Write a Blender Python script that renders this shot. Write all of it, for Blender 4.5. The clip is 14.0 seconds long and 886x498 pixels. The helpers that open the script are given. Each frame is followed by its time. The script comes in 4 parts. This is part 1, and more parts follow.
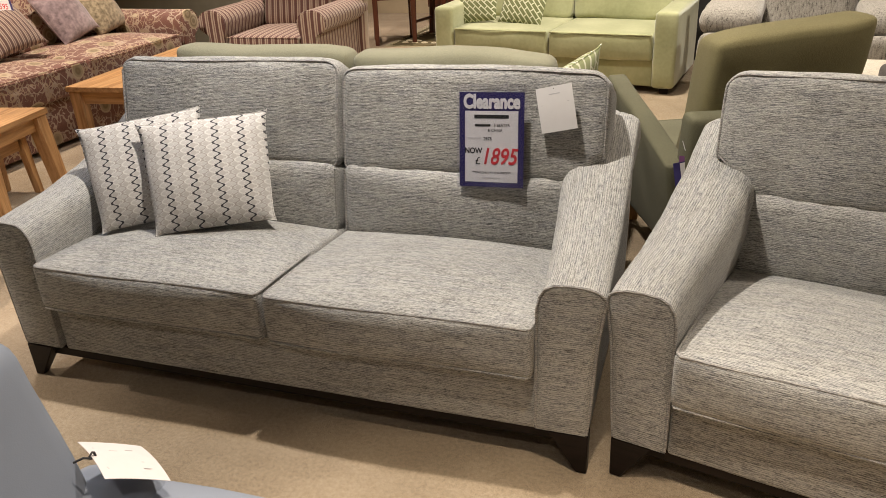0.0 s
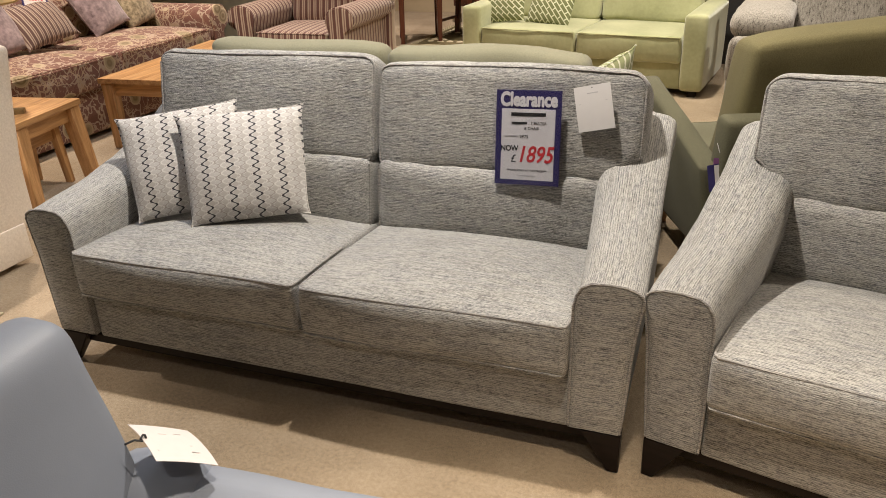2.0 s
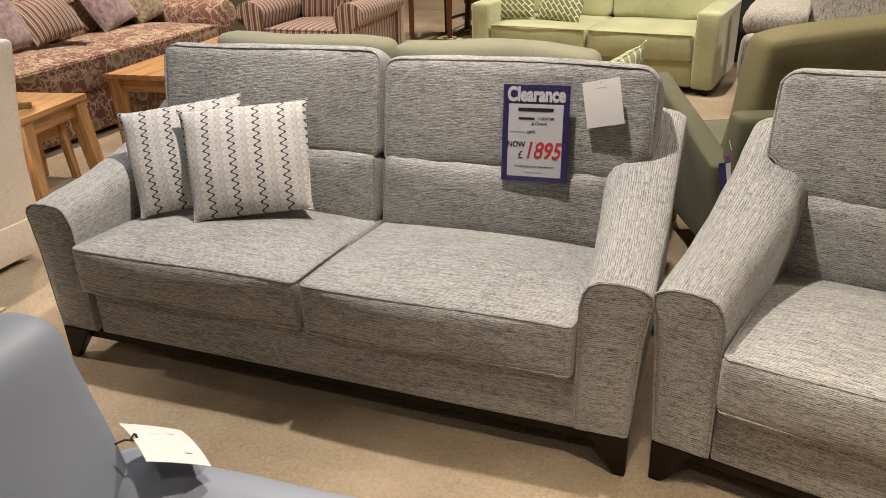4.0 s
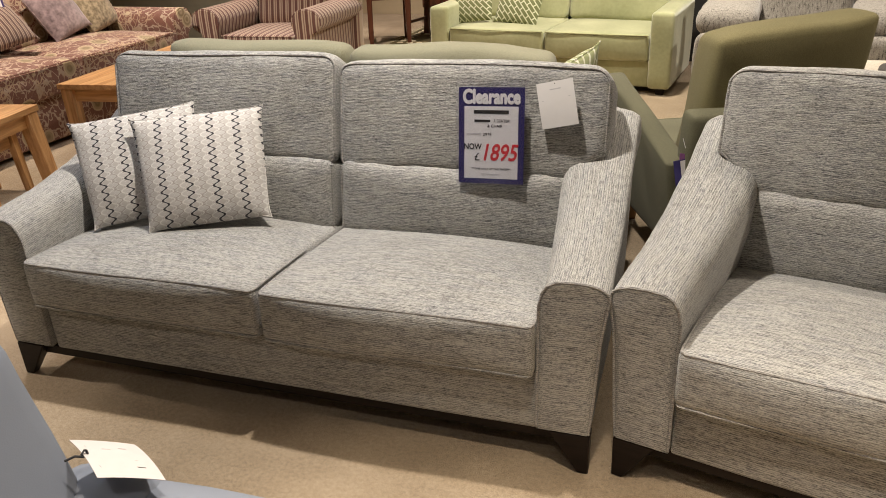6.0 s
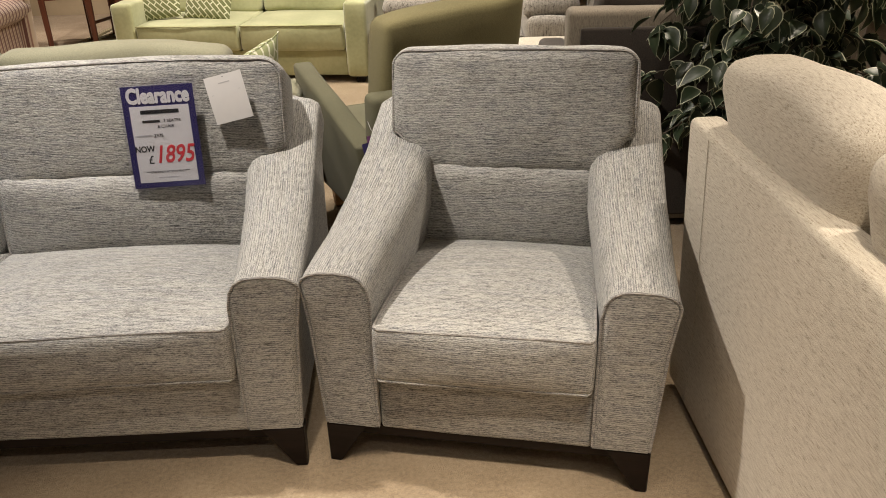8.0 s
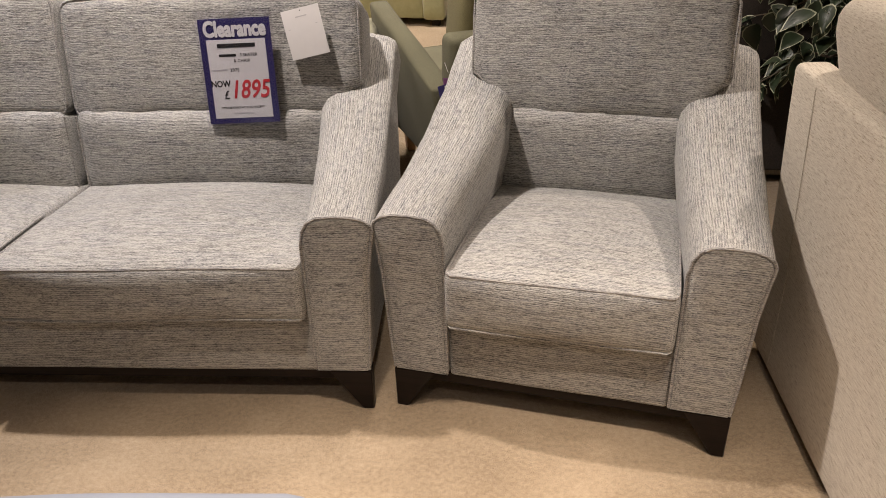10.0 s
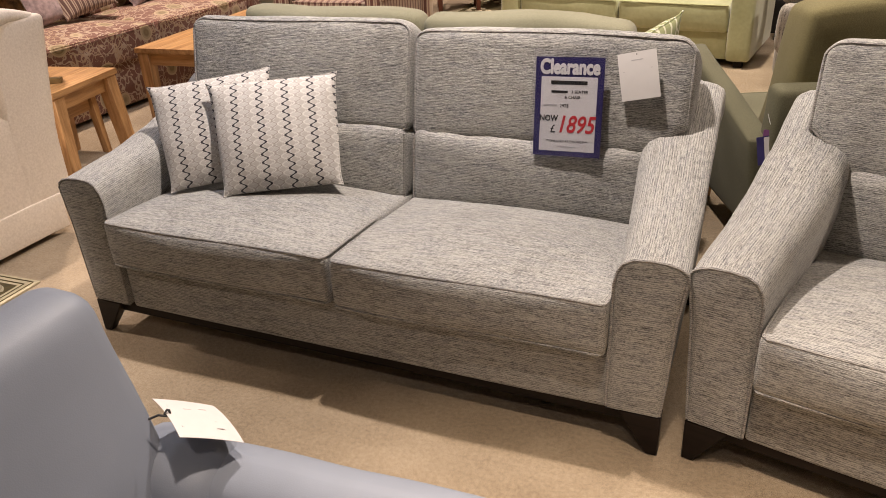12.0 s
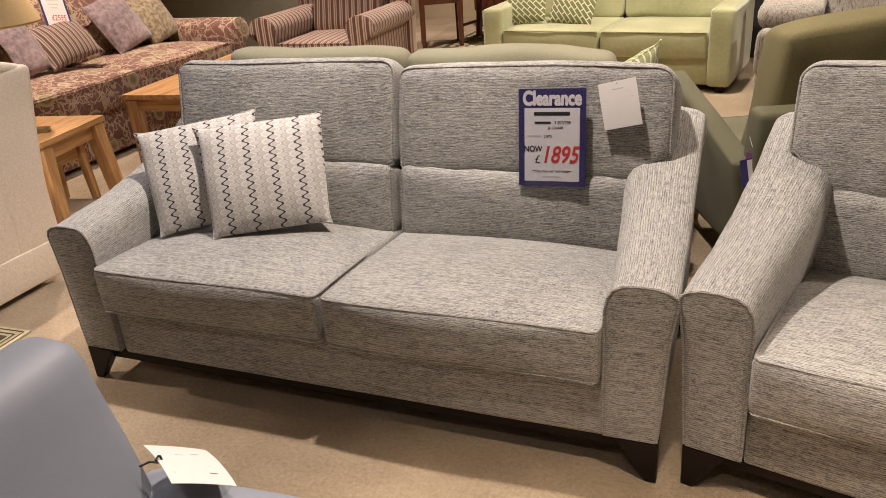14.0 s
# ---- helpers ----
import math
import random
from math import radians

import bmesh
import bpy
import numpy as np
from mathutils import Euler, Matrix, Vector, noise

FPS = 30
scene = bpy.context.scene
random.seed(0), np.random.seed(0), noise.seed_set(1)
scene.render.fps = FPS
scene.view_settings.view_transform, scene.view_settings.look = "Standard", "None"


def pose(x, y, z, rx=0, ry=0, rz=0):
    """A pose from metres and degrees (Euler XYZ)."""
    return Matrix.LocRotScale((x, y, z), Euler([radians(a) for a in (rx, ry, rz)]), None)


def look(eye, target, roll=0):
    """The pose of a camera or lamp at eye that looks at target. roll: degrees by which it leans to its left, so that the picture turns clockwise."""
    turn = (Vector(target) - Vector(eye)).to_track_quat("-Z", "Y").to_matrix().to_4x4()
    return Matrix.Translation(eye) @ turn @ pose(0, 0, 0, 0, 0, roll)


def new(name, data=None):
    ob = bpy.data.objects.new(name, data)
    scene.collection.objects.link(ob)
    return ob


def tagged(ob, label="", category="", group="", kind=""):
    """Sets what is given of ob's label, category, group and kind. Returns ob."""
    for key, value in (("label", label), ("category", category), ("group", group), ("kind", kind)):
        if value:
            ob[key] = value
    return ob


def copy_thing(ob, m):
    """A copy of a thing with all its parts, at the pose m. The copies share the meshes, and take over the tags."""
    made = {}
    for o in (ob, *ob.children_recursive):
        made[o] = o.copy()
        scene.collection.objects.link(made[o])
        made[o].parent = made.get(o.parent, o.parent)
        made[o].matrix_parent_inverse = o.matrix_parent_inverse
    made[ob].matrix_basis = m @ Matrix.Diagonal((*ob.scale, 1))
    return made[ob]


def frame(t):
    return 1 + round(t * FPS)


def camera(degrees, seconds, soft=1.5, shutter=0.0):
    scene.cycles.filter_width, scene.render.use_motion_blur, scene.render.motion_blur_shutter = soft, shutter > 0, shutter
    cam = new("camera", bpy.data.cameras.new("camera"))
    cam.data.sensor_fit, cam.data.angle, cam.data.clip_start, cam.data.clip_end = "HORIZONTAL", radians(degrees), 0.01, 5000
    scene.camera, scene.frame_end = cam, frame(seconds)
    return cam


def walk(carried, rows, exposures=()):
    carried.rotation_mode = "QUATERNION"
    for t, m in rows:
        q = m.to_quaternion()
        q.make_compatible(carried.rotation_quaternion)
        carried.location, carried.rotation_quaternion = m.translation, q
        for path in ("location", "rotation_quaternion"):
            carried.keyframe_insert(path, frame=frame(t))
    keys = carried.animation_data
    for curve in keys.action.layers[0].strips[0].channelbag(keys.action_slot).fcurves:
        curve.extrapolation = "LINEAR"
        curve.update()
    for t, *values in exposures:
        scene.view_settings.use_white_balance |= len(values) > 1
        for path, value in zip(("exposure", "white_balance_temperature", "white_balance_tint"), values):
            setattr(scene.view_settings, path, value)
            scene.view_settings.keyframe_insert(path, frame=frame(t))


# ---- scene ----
cam = camera(59.6, 14.0, 0.9)
PATH = [
    (0, (0.242, -0.046, 1.479), (-0.386, 1.657, 0.639), -2.6),
    (0.5, (0.239, -0.044, 1.478), (-0.328, 1.677, 0.631), -2.6),
    (1, (0.251, -0.033, 1.473), (-0.194, 1.723, 0.626), -1.7),
    (1.5, (0.213, -0.071, 1.479), (-0.323, 1.664, 0.641), -1.3),
    (2, (0.191, -0.078, 1.474), (-0.474, 1.612, 0.635), -1.8),
    (2.5, (0.188, -0.07, 1.468), (-0.502, 1.606, 0.623), -1.8),
    (5, (0.199, -0.03, 1.446), (-0.478, 1.655, 0.608), -1.7),
    (5.5, (0.207, -0.031, 1.447), (-0.441, 1.664, 0.606), -2.0),
    (6, (0.214, -0.029, 1.449), (-0.396, 1.683, 0.615), -2.2),
    (6.5, (0.251, -0.016, 1.451), (-0.173, 1.75, 0.614), -1.8),
    (7, (0.321, 0.005, 1.444), (0.186, 1.817, 0.609), -1.4),
    (7.5, (0.36, 0.009, 1.438), (0.378, 1.821, 0.59), -1.2),
    (8, (0.366, 0.003, 1.431), (0.392, 1.805, 0.562), -1.6),
    (8.2, (0.36, 0.014, 1.411), (0.371, 1.807, 0.524), -1.8),
    (10.3, (0.325, 0.055, 1.387), (0.1, 1.787, 0.412), -1.8),
    (10.5, (0.309, 0.037, 1.398), (-0.013, 1.761, 0.438), -1.9),
    (11, (0.246, 0.005, 1.385), (-0.264, 1.693, 0.443), -1.6),
    (11.5, (0.209, -0.003, 1.378), (-0.412, 1.645, 0.43), -1.8),
    (12, (0.17, -0.021, 1.444), (-0.571, 1.605, 0.547), -2.5),
    (12.5, (0.144, -0.016, 1.444), (-0.667, 1.607, 0.601), -3.0),
    (13, (0.144, -0.017, 1.446), (-0.669, 1.612, 0.619), -3.3),
    (13.5, (0.152, -0.023, 1.447), (-0.653, 1.617, 0.633), -3.6),
    (14, (0.182, -0.021, 1.446), (-0.554, 1.648, 0.626), -4.4),
]
walk(cam, [(t, look(eye, target, roll)) for t, eye, target, roll in PATH],
     [(0, 0, 6500, 10), (8.2, 0, 6500, 10), (10.4, 0.04, 6460, 17), (11.3, 0.04, 6440, 17), (12.4, 0, 6830, 17), (14, 0, 6830, 17)])

# ---- light: mostly warm ceiling spots, as in a furniture showroom; out of view, many added as fill ----
world = bpy.data.worlds.new("world")
scene.world = world
world.use_nodes = True
world.node_tree.nodes["Background"].inputs[0].default_value = (0.9, 0.86, 0.8, 1)
world.node_tree.nodes["Background"].inputs[1].default_value = 0.02
scene.view_settings.exposure = 0.0
CEIL = 2.9
# x, y, watts, colour, cone
WARM, PALE = (1.0, 0.9, 0.8), (0.84, 0.93, 1.12)
# The first spot follows the cast shadows; the rest are placed to brighten areas.
SPOTS = [
    (-0.7, 2.05, 310, (1.0, 0.91, 0.8), 112), (-2.3, 2.1, 62, PALE, 112), (2.05, 2.7, 180, (1.0, 0.86, 0.7), 112), (1.95, 1.2, 300, (1.0, 0.87, 0.72), 60),
    (-2.2, -0.7, 38, WARM, 112), (0.1, -0.6, 50, WARM, 112), (0.05, 0.75, 215, (1.0, 0.86, 0.69), 52), (0.72, 0.5, 235, (1.0, 0.86, 0.69), 58),
    (-3.8, 3.8, 350, (1.0, 0.86, 0.73), 112), (-1.6, 4.2, 105, (1.0, 0.9, 0.79), 112), (0.3, 3.8, 105, (1.0, 0.89, 0.76), 112),
    (-3.3, 6.4, 270, (1.0, 0.87, 0.76), 112), (-0.4, 5.7, 430, (1.0, 0.91, 0.77), 112), (1.5, 6.0, 170, WARM, 112),
    (-2.8, 8.3, 330, (1.0, 0.87, 0.77), 112), (-3.7, 1.3, 400, (1.0, 0.88, 0.77), 90),
]
for sx, sy, watts, colour, cone in SPOTS:
    lamp = bpy.data.lights.new("spot", "SPOT")
    lamp.energy, lamp.color, lamp.spot_size, lamp.spot_blend, lamp.shadow_soft_size = watts, colour, radians(cone), 0.7, 0.05
    new("spot_lamp", lamp).matrix_world = pose(sx, sy, CEIL - 0.05)


# ---- materials ----
class Net:
    """A small builder of node materials."""

    def __init__(self, name, rough=0.9, sheen=0.0):
        self.mat = bpy.data.materials.new(name)
        self.mat.use_nodes = True
        self.t = self.mat.node_tree
        self.b = self.t.nodes["Principled BSDF"]
        self.b.inputs["Roughness"].default_value = rough
        self.b.inputs["Sheen Weight"].default_value = sheen
        self.co = self.t.nodes.new("ShaderNodeTexCoord").outputs["Object"]

    def put(self, socket, value):
        if isinstance(value, bpy.types.NodeSocket):
            self.t.links.new(value, socket)
        else:
            socket.default_value = value

    def math(self, op, a, b=0.0, c=0.0):
        n = self.t.nodes.new("ShaderNodeMath")
        n.operation = op
        for i, v in enumerate((a, b, c)):
            self.put(n.inputs[i], v)
        return n.outputs[0]

    def xyz(self, vec=None):
        n = self.t.nodes.new("ShaderNodeSeparateXYZ")
        self.put(n.inputs[0], vec or self.co)
        return n.outputs[0], n.outputs[1], n.outputs[2]

    def scaled(self, s, turn=(0, 0, 0)):
        n = self.t.nodes.new("ShaderNodeMapping")
        self.put(n.inputs[0], self.co)
        n.inputs["Rotation"].default_value = turn
        n.inputs["Scale"].default_value = s
        return n.outputs[0]

    def noise(self, scale, detail=2.0, vec=None, rough=0.5):
        n = self.t.nodes.new("ShaderNodeTexNoise")
        self.put(n.inputs["Vector"], vec or self.co)
        n.inputs["Scale"].default_value, n.inputs["Detail"].default_value, n.inputs["Roughness"].default_value = scale, detail, rough
        return n.outputs["Fac"]

    def cells(self, scale, feature="F1", vec=None):
        n = self.t.nodes.new("ShaderNodeTexVoronoi")
        n.feature = feature
        self.put(n.inputs["Vector"], vec or self.co)
        n.inputs["Scale"].default_value = scale
        return n.outputs["Distance"]

    def warped(self, amount, scale):
        n = self.t.nodes.new("ShaderNodeTexNoise")
        self.put(n.inputs["Vector"], self.co)
        n.inputs["Scale"].default_value = scale
        m = self.t.nodes.new("ShaderNodeVectorMath")
        m.operation = "MULTIPLY_ADD"
        self.put(m.inputs[0], n.outputs["Color"])
        m.inputs[1].default_value = (amount,) * 3
        self.put(m.inputs[2], self.co)
        return m.outputs[0]

    def ramp(self, fac, *stops):
        n = self.t.nodes.new("ShaderNodeValToRGB")
        self.put(n.inputs[0], fac)
        e = n.color_ramp.elements
        while len(e) < len(stops):
            e.new(0.5)
        for k, (p, c) in zip(e, stops):
            k.position, k.color = p, (*c, 1)
        return n.outputs[0]

    def mix(self, fac, a, b, blend="MIX"):
        n = self.t.nodes.new("ShaderNodeMix")
        n.data_type, n.blend_type = "RGBA", blend
        self.put(n.inputs[0], fac)
        self.put(n.inputs[6], (*a, 1) if isinstance(a, tuple) else a)
        self.put(n.inputs[7], (*b, 1) if isinstance(b, tuple) else b)
        return n.outputs[2]

    def step(self, v, lo, hi):
        n = self.t.nodes.new("ShaderNodeMapRange")
        n.interpolation_type = "SMOOTHSTEP"
        self.put(n.inputs[0], v)
        n.inputs[1].default_value, n.inputs[2].default_value = lo, hi
        return n.outputs[0]

    def colour(self, c):
        self.put(self.b.inputs["Base Color"], (*c, 1) if isinstance(c, tuple) else c)
        return self

    def bump(self, h, strength, distance):
        n = self.t.nodes.new("ShaderNodeBump")
        n.inputs["Strength"].default_value, n.inputs["Distance"].default_value = strength, distance
        self.put(n.inputs["Height"], h)
        self.put(self.b.inputs["Normal"], n.outputs[0])
        return self


def chenille(name, axis, dark, mid, light, uv=False):
    """Ribbed chenille: fine yarn ribs that run along one axis of the part, with broken darker threads."""
    n = Net(name, 0.95, 0.15)
    if uv:
        n.co = n.co.node.outputs["UV"]
    fine, rib, slub = [600.0] * 3, [340.0] * 3, [150.0] * 3
    fine[axis], rib[axis], slub[axis] = 170.0, 46.0, 12.0
    a = n.noise(1.0, 1.0, n.scaled(fine))
    r = n.noise(1.0, 2.0, n.scaled(rib))
    b = n.noise(1.0, 1.0, n.scaled(slub))
    c = n.noise(2.2, 2.0)
    x, y, z = n.xyz()
    sway = n.math("MULTIPLY", n.noise(1.0, 2.0, n.scaled([9.0 if k == axis else 26.0 for k in range(3)])), 4.0)
    row = n.math("ADD", n.math("MULTIPLY", y if uv else n.math("ADD", y, z), 2 * math.pi / 0.0058), sway)
    ridge = n.math("MULTIPLY_ADD", n.math("SINE", row), 0.5, 0.5)
    v = n.math("ADD", n.math("ADD", n.math("MULTIPLY", a, 0.36), n.math("MULTIPLY", r, 0.34)), n.math("ADD", n.math("MULTIPLY", ridge, 0.075), n.math("ADD", n.math("MULTIPLY", b, 0.17), n.math("MULTIPLY", c, 0.1))))
    tint = n.step(n.noise(1.0, 2.0, n.scaled([9.0 if k == axis else 38.0 for k in range(3)])), 0.42, 0.6)
    cool = (mid[0] * 0.9, mid[1] * 0.94, mid[2] * 1.06)
    n.colour(n.mix(n.math("MULTIPLY", tint, 0.55), n.ramp(v, (0.38, dark), (0.485, mid), (0.605, light)), n.ramp(v, (0.38, dark), (0.485, cool), (0.605, light))))
    return n.bump(n.math("ADD", n.math("MULTIPLY", ridge, 0.06), n.math("ADD", n.math("MULTIPLY", r, 0.7), n.math("MULTIPLY", a, 0.4))), 0.6, 0.004).mat


def linen(name, a, b, grain=300.0, blotch=0.0, sheen=0.2):
    n = Net(name, 0.92, sheen)
    w = n.noise(grain, 2.0)
    c = n.noise(3.0, 3.0)
    v = n.math("ADD", n.math("MULTIPLY", w, 1.0 - blotch), n.math("MULTIPLY", c, blotch))
    n.colour(n.ramp(v, (0.3, a), (0.7, b)))
    return n.bump(w, 0.25, 0.003).mat


def flecked(name, axis, dark, mid, light, across=330.0, along=45.0):
    """Oatmeal weave with long darker flecks."""
    n = Net(name, 0.95, 0.2)
    s, f = [across] * 3, [across * 1.6] * 3
    s[axis] = along
    a, b = n.noise(1.0, 2.0, n.scaled(s)), n.noise(1.0, 1.0, n.scaled(f))
    v = n.math("ADD", n.math("MULTIPLY", a, 0.6), n.math("MULTIPLY", b, 0.4))
    n.colour(n.ramp(v, (0.33, dark), (0.43, mid), (0.62, light)))
    return n.bump(b, 0.3, 0.003).mat


def wood(name, axis, dark, light, rough=0.45, rings=9.0):
    n = Net(name, rough)
    s = [rings * 4] * 3
    s[axis] = 2.5
    a = n.noise(1.0, 5.0, n.scaled(s), 0.65)
    f = [400.0] * 3
    f[axis] = 12.0
    g = n.noise(1.0, 2.0, n.scaled(f))
    n.colour(n.ramp(n.math("ADD", n.math("MULTIPLY", a, 0.8), n.math("MULTIPLY", g, 0.2)), (0.32, dark), (0.66, light)))
    return n.bump(g, 0.15, 0.002).mat


def striped(name, axis, period, dark, pale, mid):
    n = Net(name, 0.9, 0.2)
    x = n.xyz()[axis]
    f = n.math("FRACT", n.math("MULTIPLY", x, 1.0 / period))
    w = n.noise(420.0, 1.0)
    c = n.ramp(f, (0.0, dark), (0.36, dark), (0.40, pale), (0.58, pale), (0.62, mid), (0.74, mid), (0.78, pale), (0.9, pale), (0.94, dark))
    n.colour(n.mix(n.math("MULTIPLY", w, 0.35), c, (0.12, 0.08, 0.06)))
    return n.bump(w, 0.2, 0.003).mat


def floral(name):
    n = Net(name, 0.92, 0.15)
    big = n.cells(4.6, "F1", n.warped(0.02, 6.0))
    vine = n.cells(10.0, "DISTANCE_TO_EDGE", n.warped(0.22, 8.0))
    stem = n.cells(19.0, "DISTANCE_TO_EDGE", n.warped(0.12, 13.0))
    leaf = n.cells(24.0, "F1", n.warped(0.1, 16.0))
    patch = n.noise(5.0, 1.0)
    ground = n.ramp(n.noise(260.0, 1.0), (0.3, (0.14, 0.062, 0.045)), (0.7, (0.22, 0.1, 0.075)))
    c = n.mix(n.step(vine, 0.06, 0.03), ground, (0.42, 0.32, 0.245))
    c = n.mix(n.math("MULTIPLY", n.step(stem, 0.075, 0.04), n.step(patch, 0.45, 0.55)), c, (0.42, 0.3, 0.2))
    c = n.mix(n.math("MULTIPLY", n.step(leaf, 0.3, 0.2), n.step(patch, 0.56, 0.46)), c, (0.46, 0.355, 0.27))
    disc = n.step(big, 0.31, 0.28)
    inner = n.ramp(n.math("FRACT", n.math("MULTIPLY", big, 11.0)), (0.0, (0.3, 0.23, 0.13)), (0.45, (0.2, 0.145, 0.075)), (0.85, (0.36, 0.285, 0.18)))
    rim = n.math("MULTIPLY", n.step(big, 0.27, 0.29), n.step(big, 0.335, 0.315))
    n.colour(n.mix(rim, n.mix(disc, c, inner), (0.46, 0.36, 0.24)))
    return n.bump(n.noise(300.0, 1.0), 0.2, 0.003).mat


def zigzag(name):
    """Cream cotton with rows of wavy charcoal and grey lines and pale lozenges."""
    n = Net(name, 0.9, 0.1)
    x, y, z = n.xyz()
    p, k = 0.084, 2 * math.pi / 0.0265
    wave = n.math("MULTIPLY", n.math("SINE", n.math("MULTIPLY", y, k)), 0.0094)

    def line(offset, width, sign=1.0):
        s = n.math("MULTIPLY", n.math("ADD", x, n.math("MULTIPLY", wave, sign)), 1 / p)
        d = n.math("ABSOLUTE", n.math("SUBTRACT", n.math("FRACT", n.math("ADD", s, offset)), 0.5))
        return n.step(d, width * 1.3, width * 0.8)

    def beads(offset, phase):
        s = n.math("FRACT", n.math("ADD", n.math("MULTIPLY", x, 4 / p), offset))
        d = n.math("ABSOLUTE", n.math("SUBTRACT", s, 0.5))
        h = n.math("MULTIPLY_ADD", n.math("SINE", n.math("ADD", n.math("MULTIPLY", y, k), phase)), 0.3, 0.2)
        return n.step(n.math("SUBTRACT", d, h), 0.05, -0.05)

    c = n.mix(beads(0.0, 0.0), (0.6, 0.585, 0.57), (0.45, 0.425, 0.4))
    c = n.mix(n.math("MULTIPLY", beads(0.5, math.pi), 0.6), c, (0.44, 0.42, 0.4))
    c = n.mix(line(0.5, 0.034), c, (0.36, 0.33, 0.31))
    c = n.mix(line(0.25, 0.028, -1.0), c, (0.64, 0.62, 0.59))
    c = n.mix(line(0.75, 0.028, -1.0), c, (0.64, 0.62, 0.59))
    n.colour(n.mix(line(0.0, 0.044), c, (0.035, 0.032, 0.04)))
    return n.bump(n.noise(500.0, 1.0), 0.15, 0.002).mat


def keylinks(name, ground, line_c, size=0.055):
    """Green cloth with interlocking pale oblong links."""
    n = Net(name, 0.9, 0.1)
    br = n.t.nodes.new("ShaderNodeTexBrick")
    n.put(br.inputs["Vector"], n.scaled((1, 1, 1), (0, 0, 0.785)))
    br.inputs["Color1"].default_value = br.inputs["Color2"].default_value = (*ground, 1)
    br.inputs["Mortar"].default_value = (*line_c, 1)
    br.inputs["Scale"].default_value, br.inputs["Mortar Size"].default_value = 1.0, 0.0045
    br.inputs["Brick Width"].default_value, br.inputs["Row Height"].default_value = size, size * 0.42
    n.colour(br.outputs["Color"])
    return n.bump(n.noise(400.0, 1.0), 0.2, 0.002).mat


def plain(name, c, rough=0.6, metal=0.0, vary=0.12, scale=40.0):
    n = Net(name, rough)
    n.b.inputs["Metallic"].default_value = metal
    d = tuple(v * (1 - vary) for v in c)
    n.colour(n.ramp(n.noise(scale, 3.0), (0.3, d), (0.7, c)))
    return n.mat


def leather(name, c):
    n = Net(name, 0.58)
    d = tuple(v * 0.86 for v in c)
    n.colour(n.ramp(n.noise(5.0, 3.0), (0.3, d), (0.7, c)))
    g = n.math("ADD", n.cells(420.0), n.math("MULTIPLY", n.noise(14.0, 2.0), 2.0))
    return n.bump(g, 0.05, 0.004).mat


def carpet():
    n = Net("carpet_pile", 1.0, 0.2)
    a, b, c = n.noise(380.0, 2.0), n.noise(85.0, 4.0, None, 0.65), n.noise(2.6, 4.0, None, 0.6)
    v = n.math("ADD", n.math("MULTIPLY", a, 0.42), n.math("ADD", n.math("MULTIPLY", b, 0.3), n.math("MULTIPLY", c, 0.28)))
    n.colour(n.ramp(v, (0.38, (0.17, 0.122, 0.074)), (0.5, (0.325, 0.245, 0.157)), (0.61, (0.45, 0.355, 0.245))))
    return n.bump(n.math("ADD", a, b), 0.6, 0.006).mat


def clear_film():
    m = bpy.data.materials.new("clear_film")
    m.use_nodes = True
    t = m.node_tree
    t.nodes.clear()
    out, mix = t.nodes.new("ShaderNodeOutputMaterial"), t.nodes.new("ShaderNodeMixShader")
    a, g, f = t.nodes.new("ShaderNodeBsdfTransparent"), t.nodes.new("ShaderNodeBsdfGlossy"), t.nodes.new("ShaderNodeFresnel")
    a.inputs[0].default_value = (0.93, 0.93, 0.95, 1)
    g.inputs["Roughness"].default_value = 0.12
    t.links.new(f.outputs[0], mix.inputs[0])
    t.links.new(a.outputs[0], mix.inputs[1])
    t.links.new(g.outputs[0], mix.inputs[2])
    t.links.new(mix.outputs[0], out.inputs[0])
    return m


GD, GM, GL = (0.07, 0.069, 0.065), (0.248, 0.243, 0.23), (0.47, 0.46, 0.43)
GREY_X, GREY_Y = chenille("grey_chenille_across", 0, GD, GM, GL), chenille("grey_chenille_along", 0, GD, GM, GL, True)
PIPE = chenille("grey_piping", 0, (0.1, 0.09, 0.085), (0.24, 0.23, 0.22), (0.42, 0.4, 0.37))
ESPRESSO = wood("espresso_wood", 0, (0.006, 0.004, 0.003), (0.015, 0.009, 0.007), 0.45)
ESPRESSO.node_tree.nodes["Principled BSDF"].inputs["Specular IOR Level"].default_value = 0.18
OAK_X, OAK_Y, OAK_Z = (wood("oak_%s" % "xyz"[i], i, (0.25, 0.115, 0.04), (0.58, 0.335, 0.145), 0.42) for i in range(3))
MAHOGANY = wood("mahogany", 2, (0.05, 0.012, 0.006), (0.13, 0.036, 0.016), 0.3)
SAGE = linen("sage_weave", (0.18, 0.173, 0.112), (0.28, 0.268, 0.185), 240, 0.35, 0.1)
OLIVE = linen("olive_velvet", (0.09, 0.082, 0.038), (0.15, 0.137, 0.068), 200, 0.4, 0.3)
LIME = linen("lime_velvet", (0.265, 0.275, 0.135), (0.43, 0.43, 0.245), 40, 0.75, 0.5)
CREAM = linen("cream_weave", (0.6, 0.505, 0.41), (0.77, 0.675, 0.57), 110, 0.4)
CREAM_IN = linen("cream_figured", (0.5, 0.42, 0.29), (0.7, 0.61, 0.46), 60, 0.35)
# Same cloth as MOSS; the light on the back cushion is in its colour.
MOSS_LIT = linen("moss_lit_weave", (0.12, 0.104, 0.044), (0.2, 0.174, 0.082), 240, 0.35, 0.05)
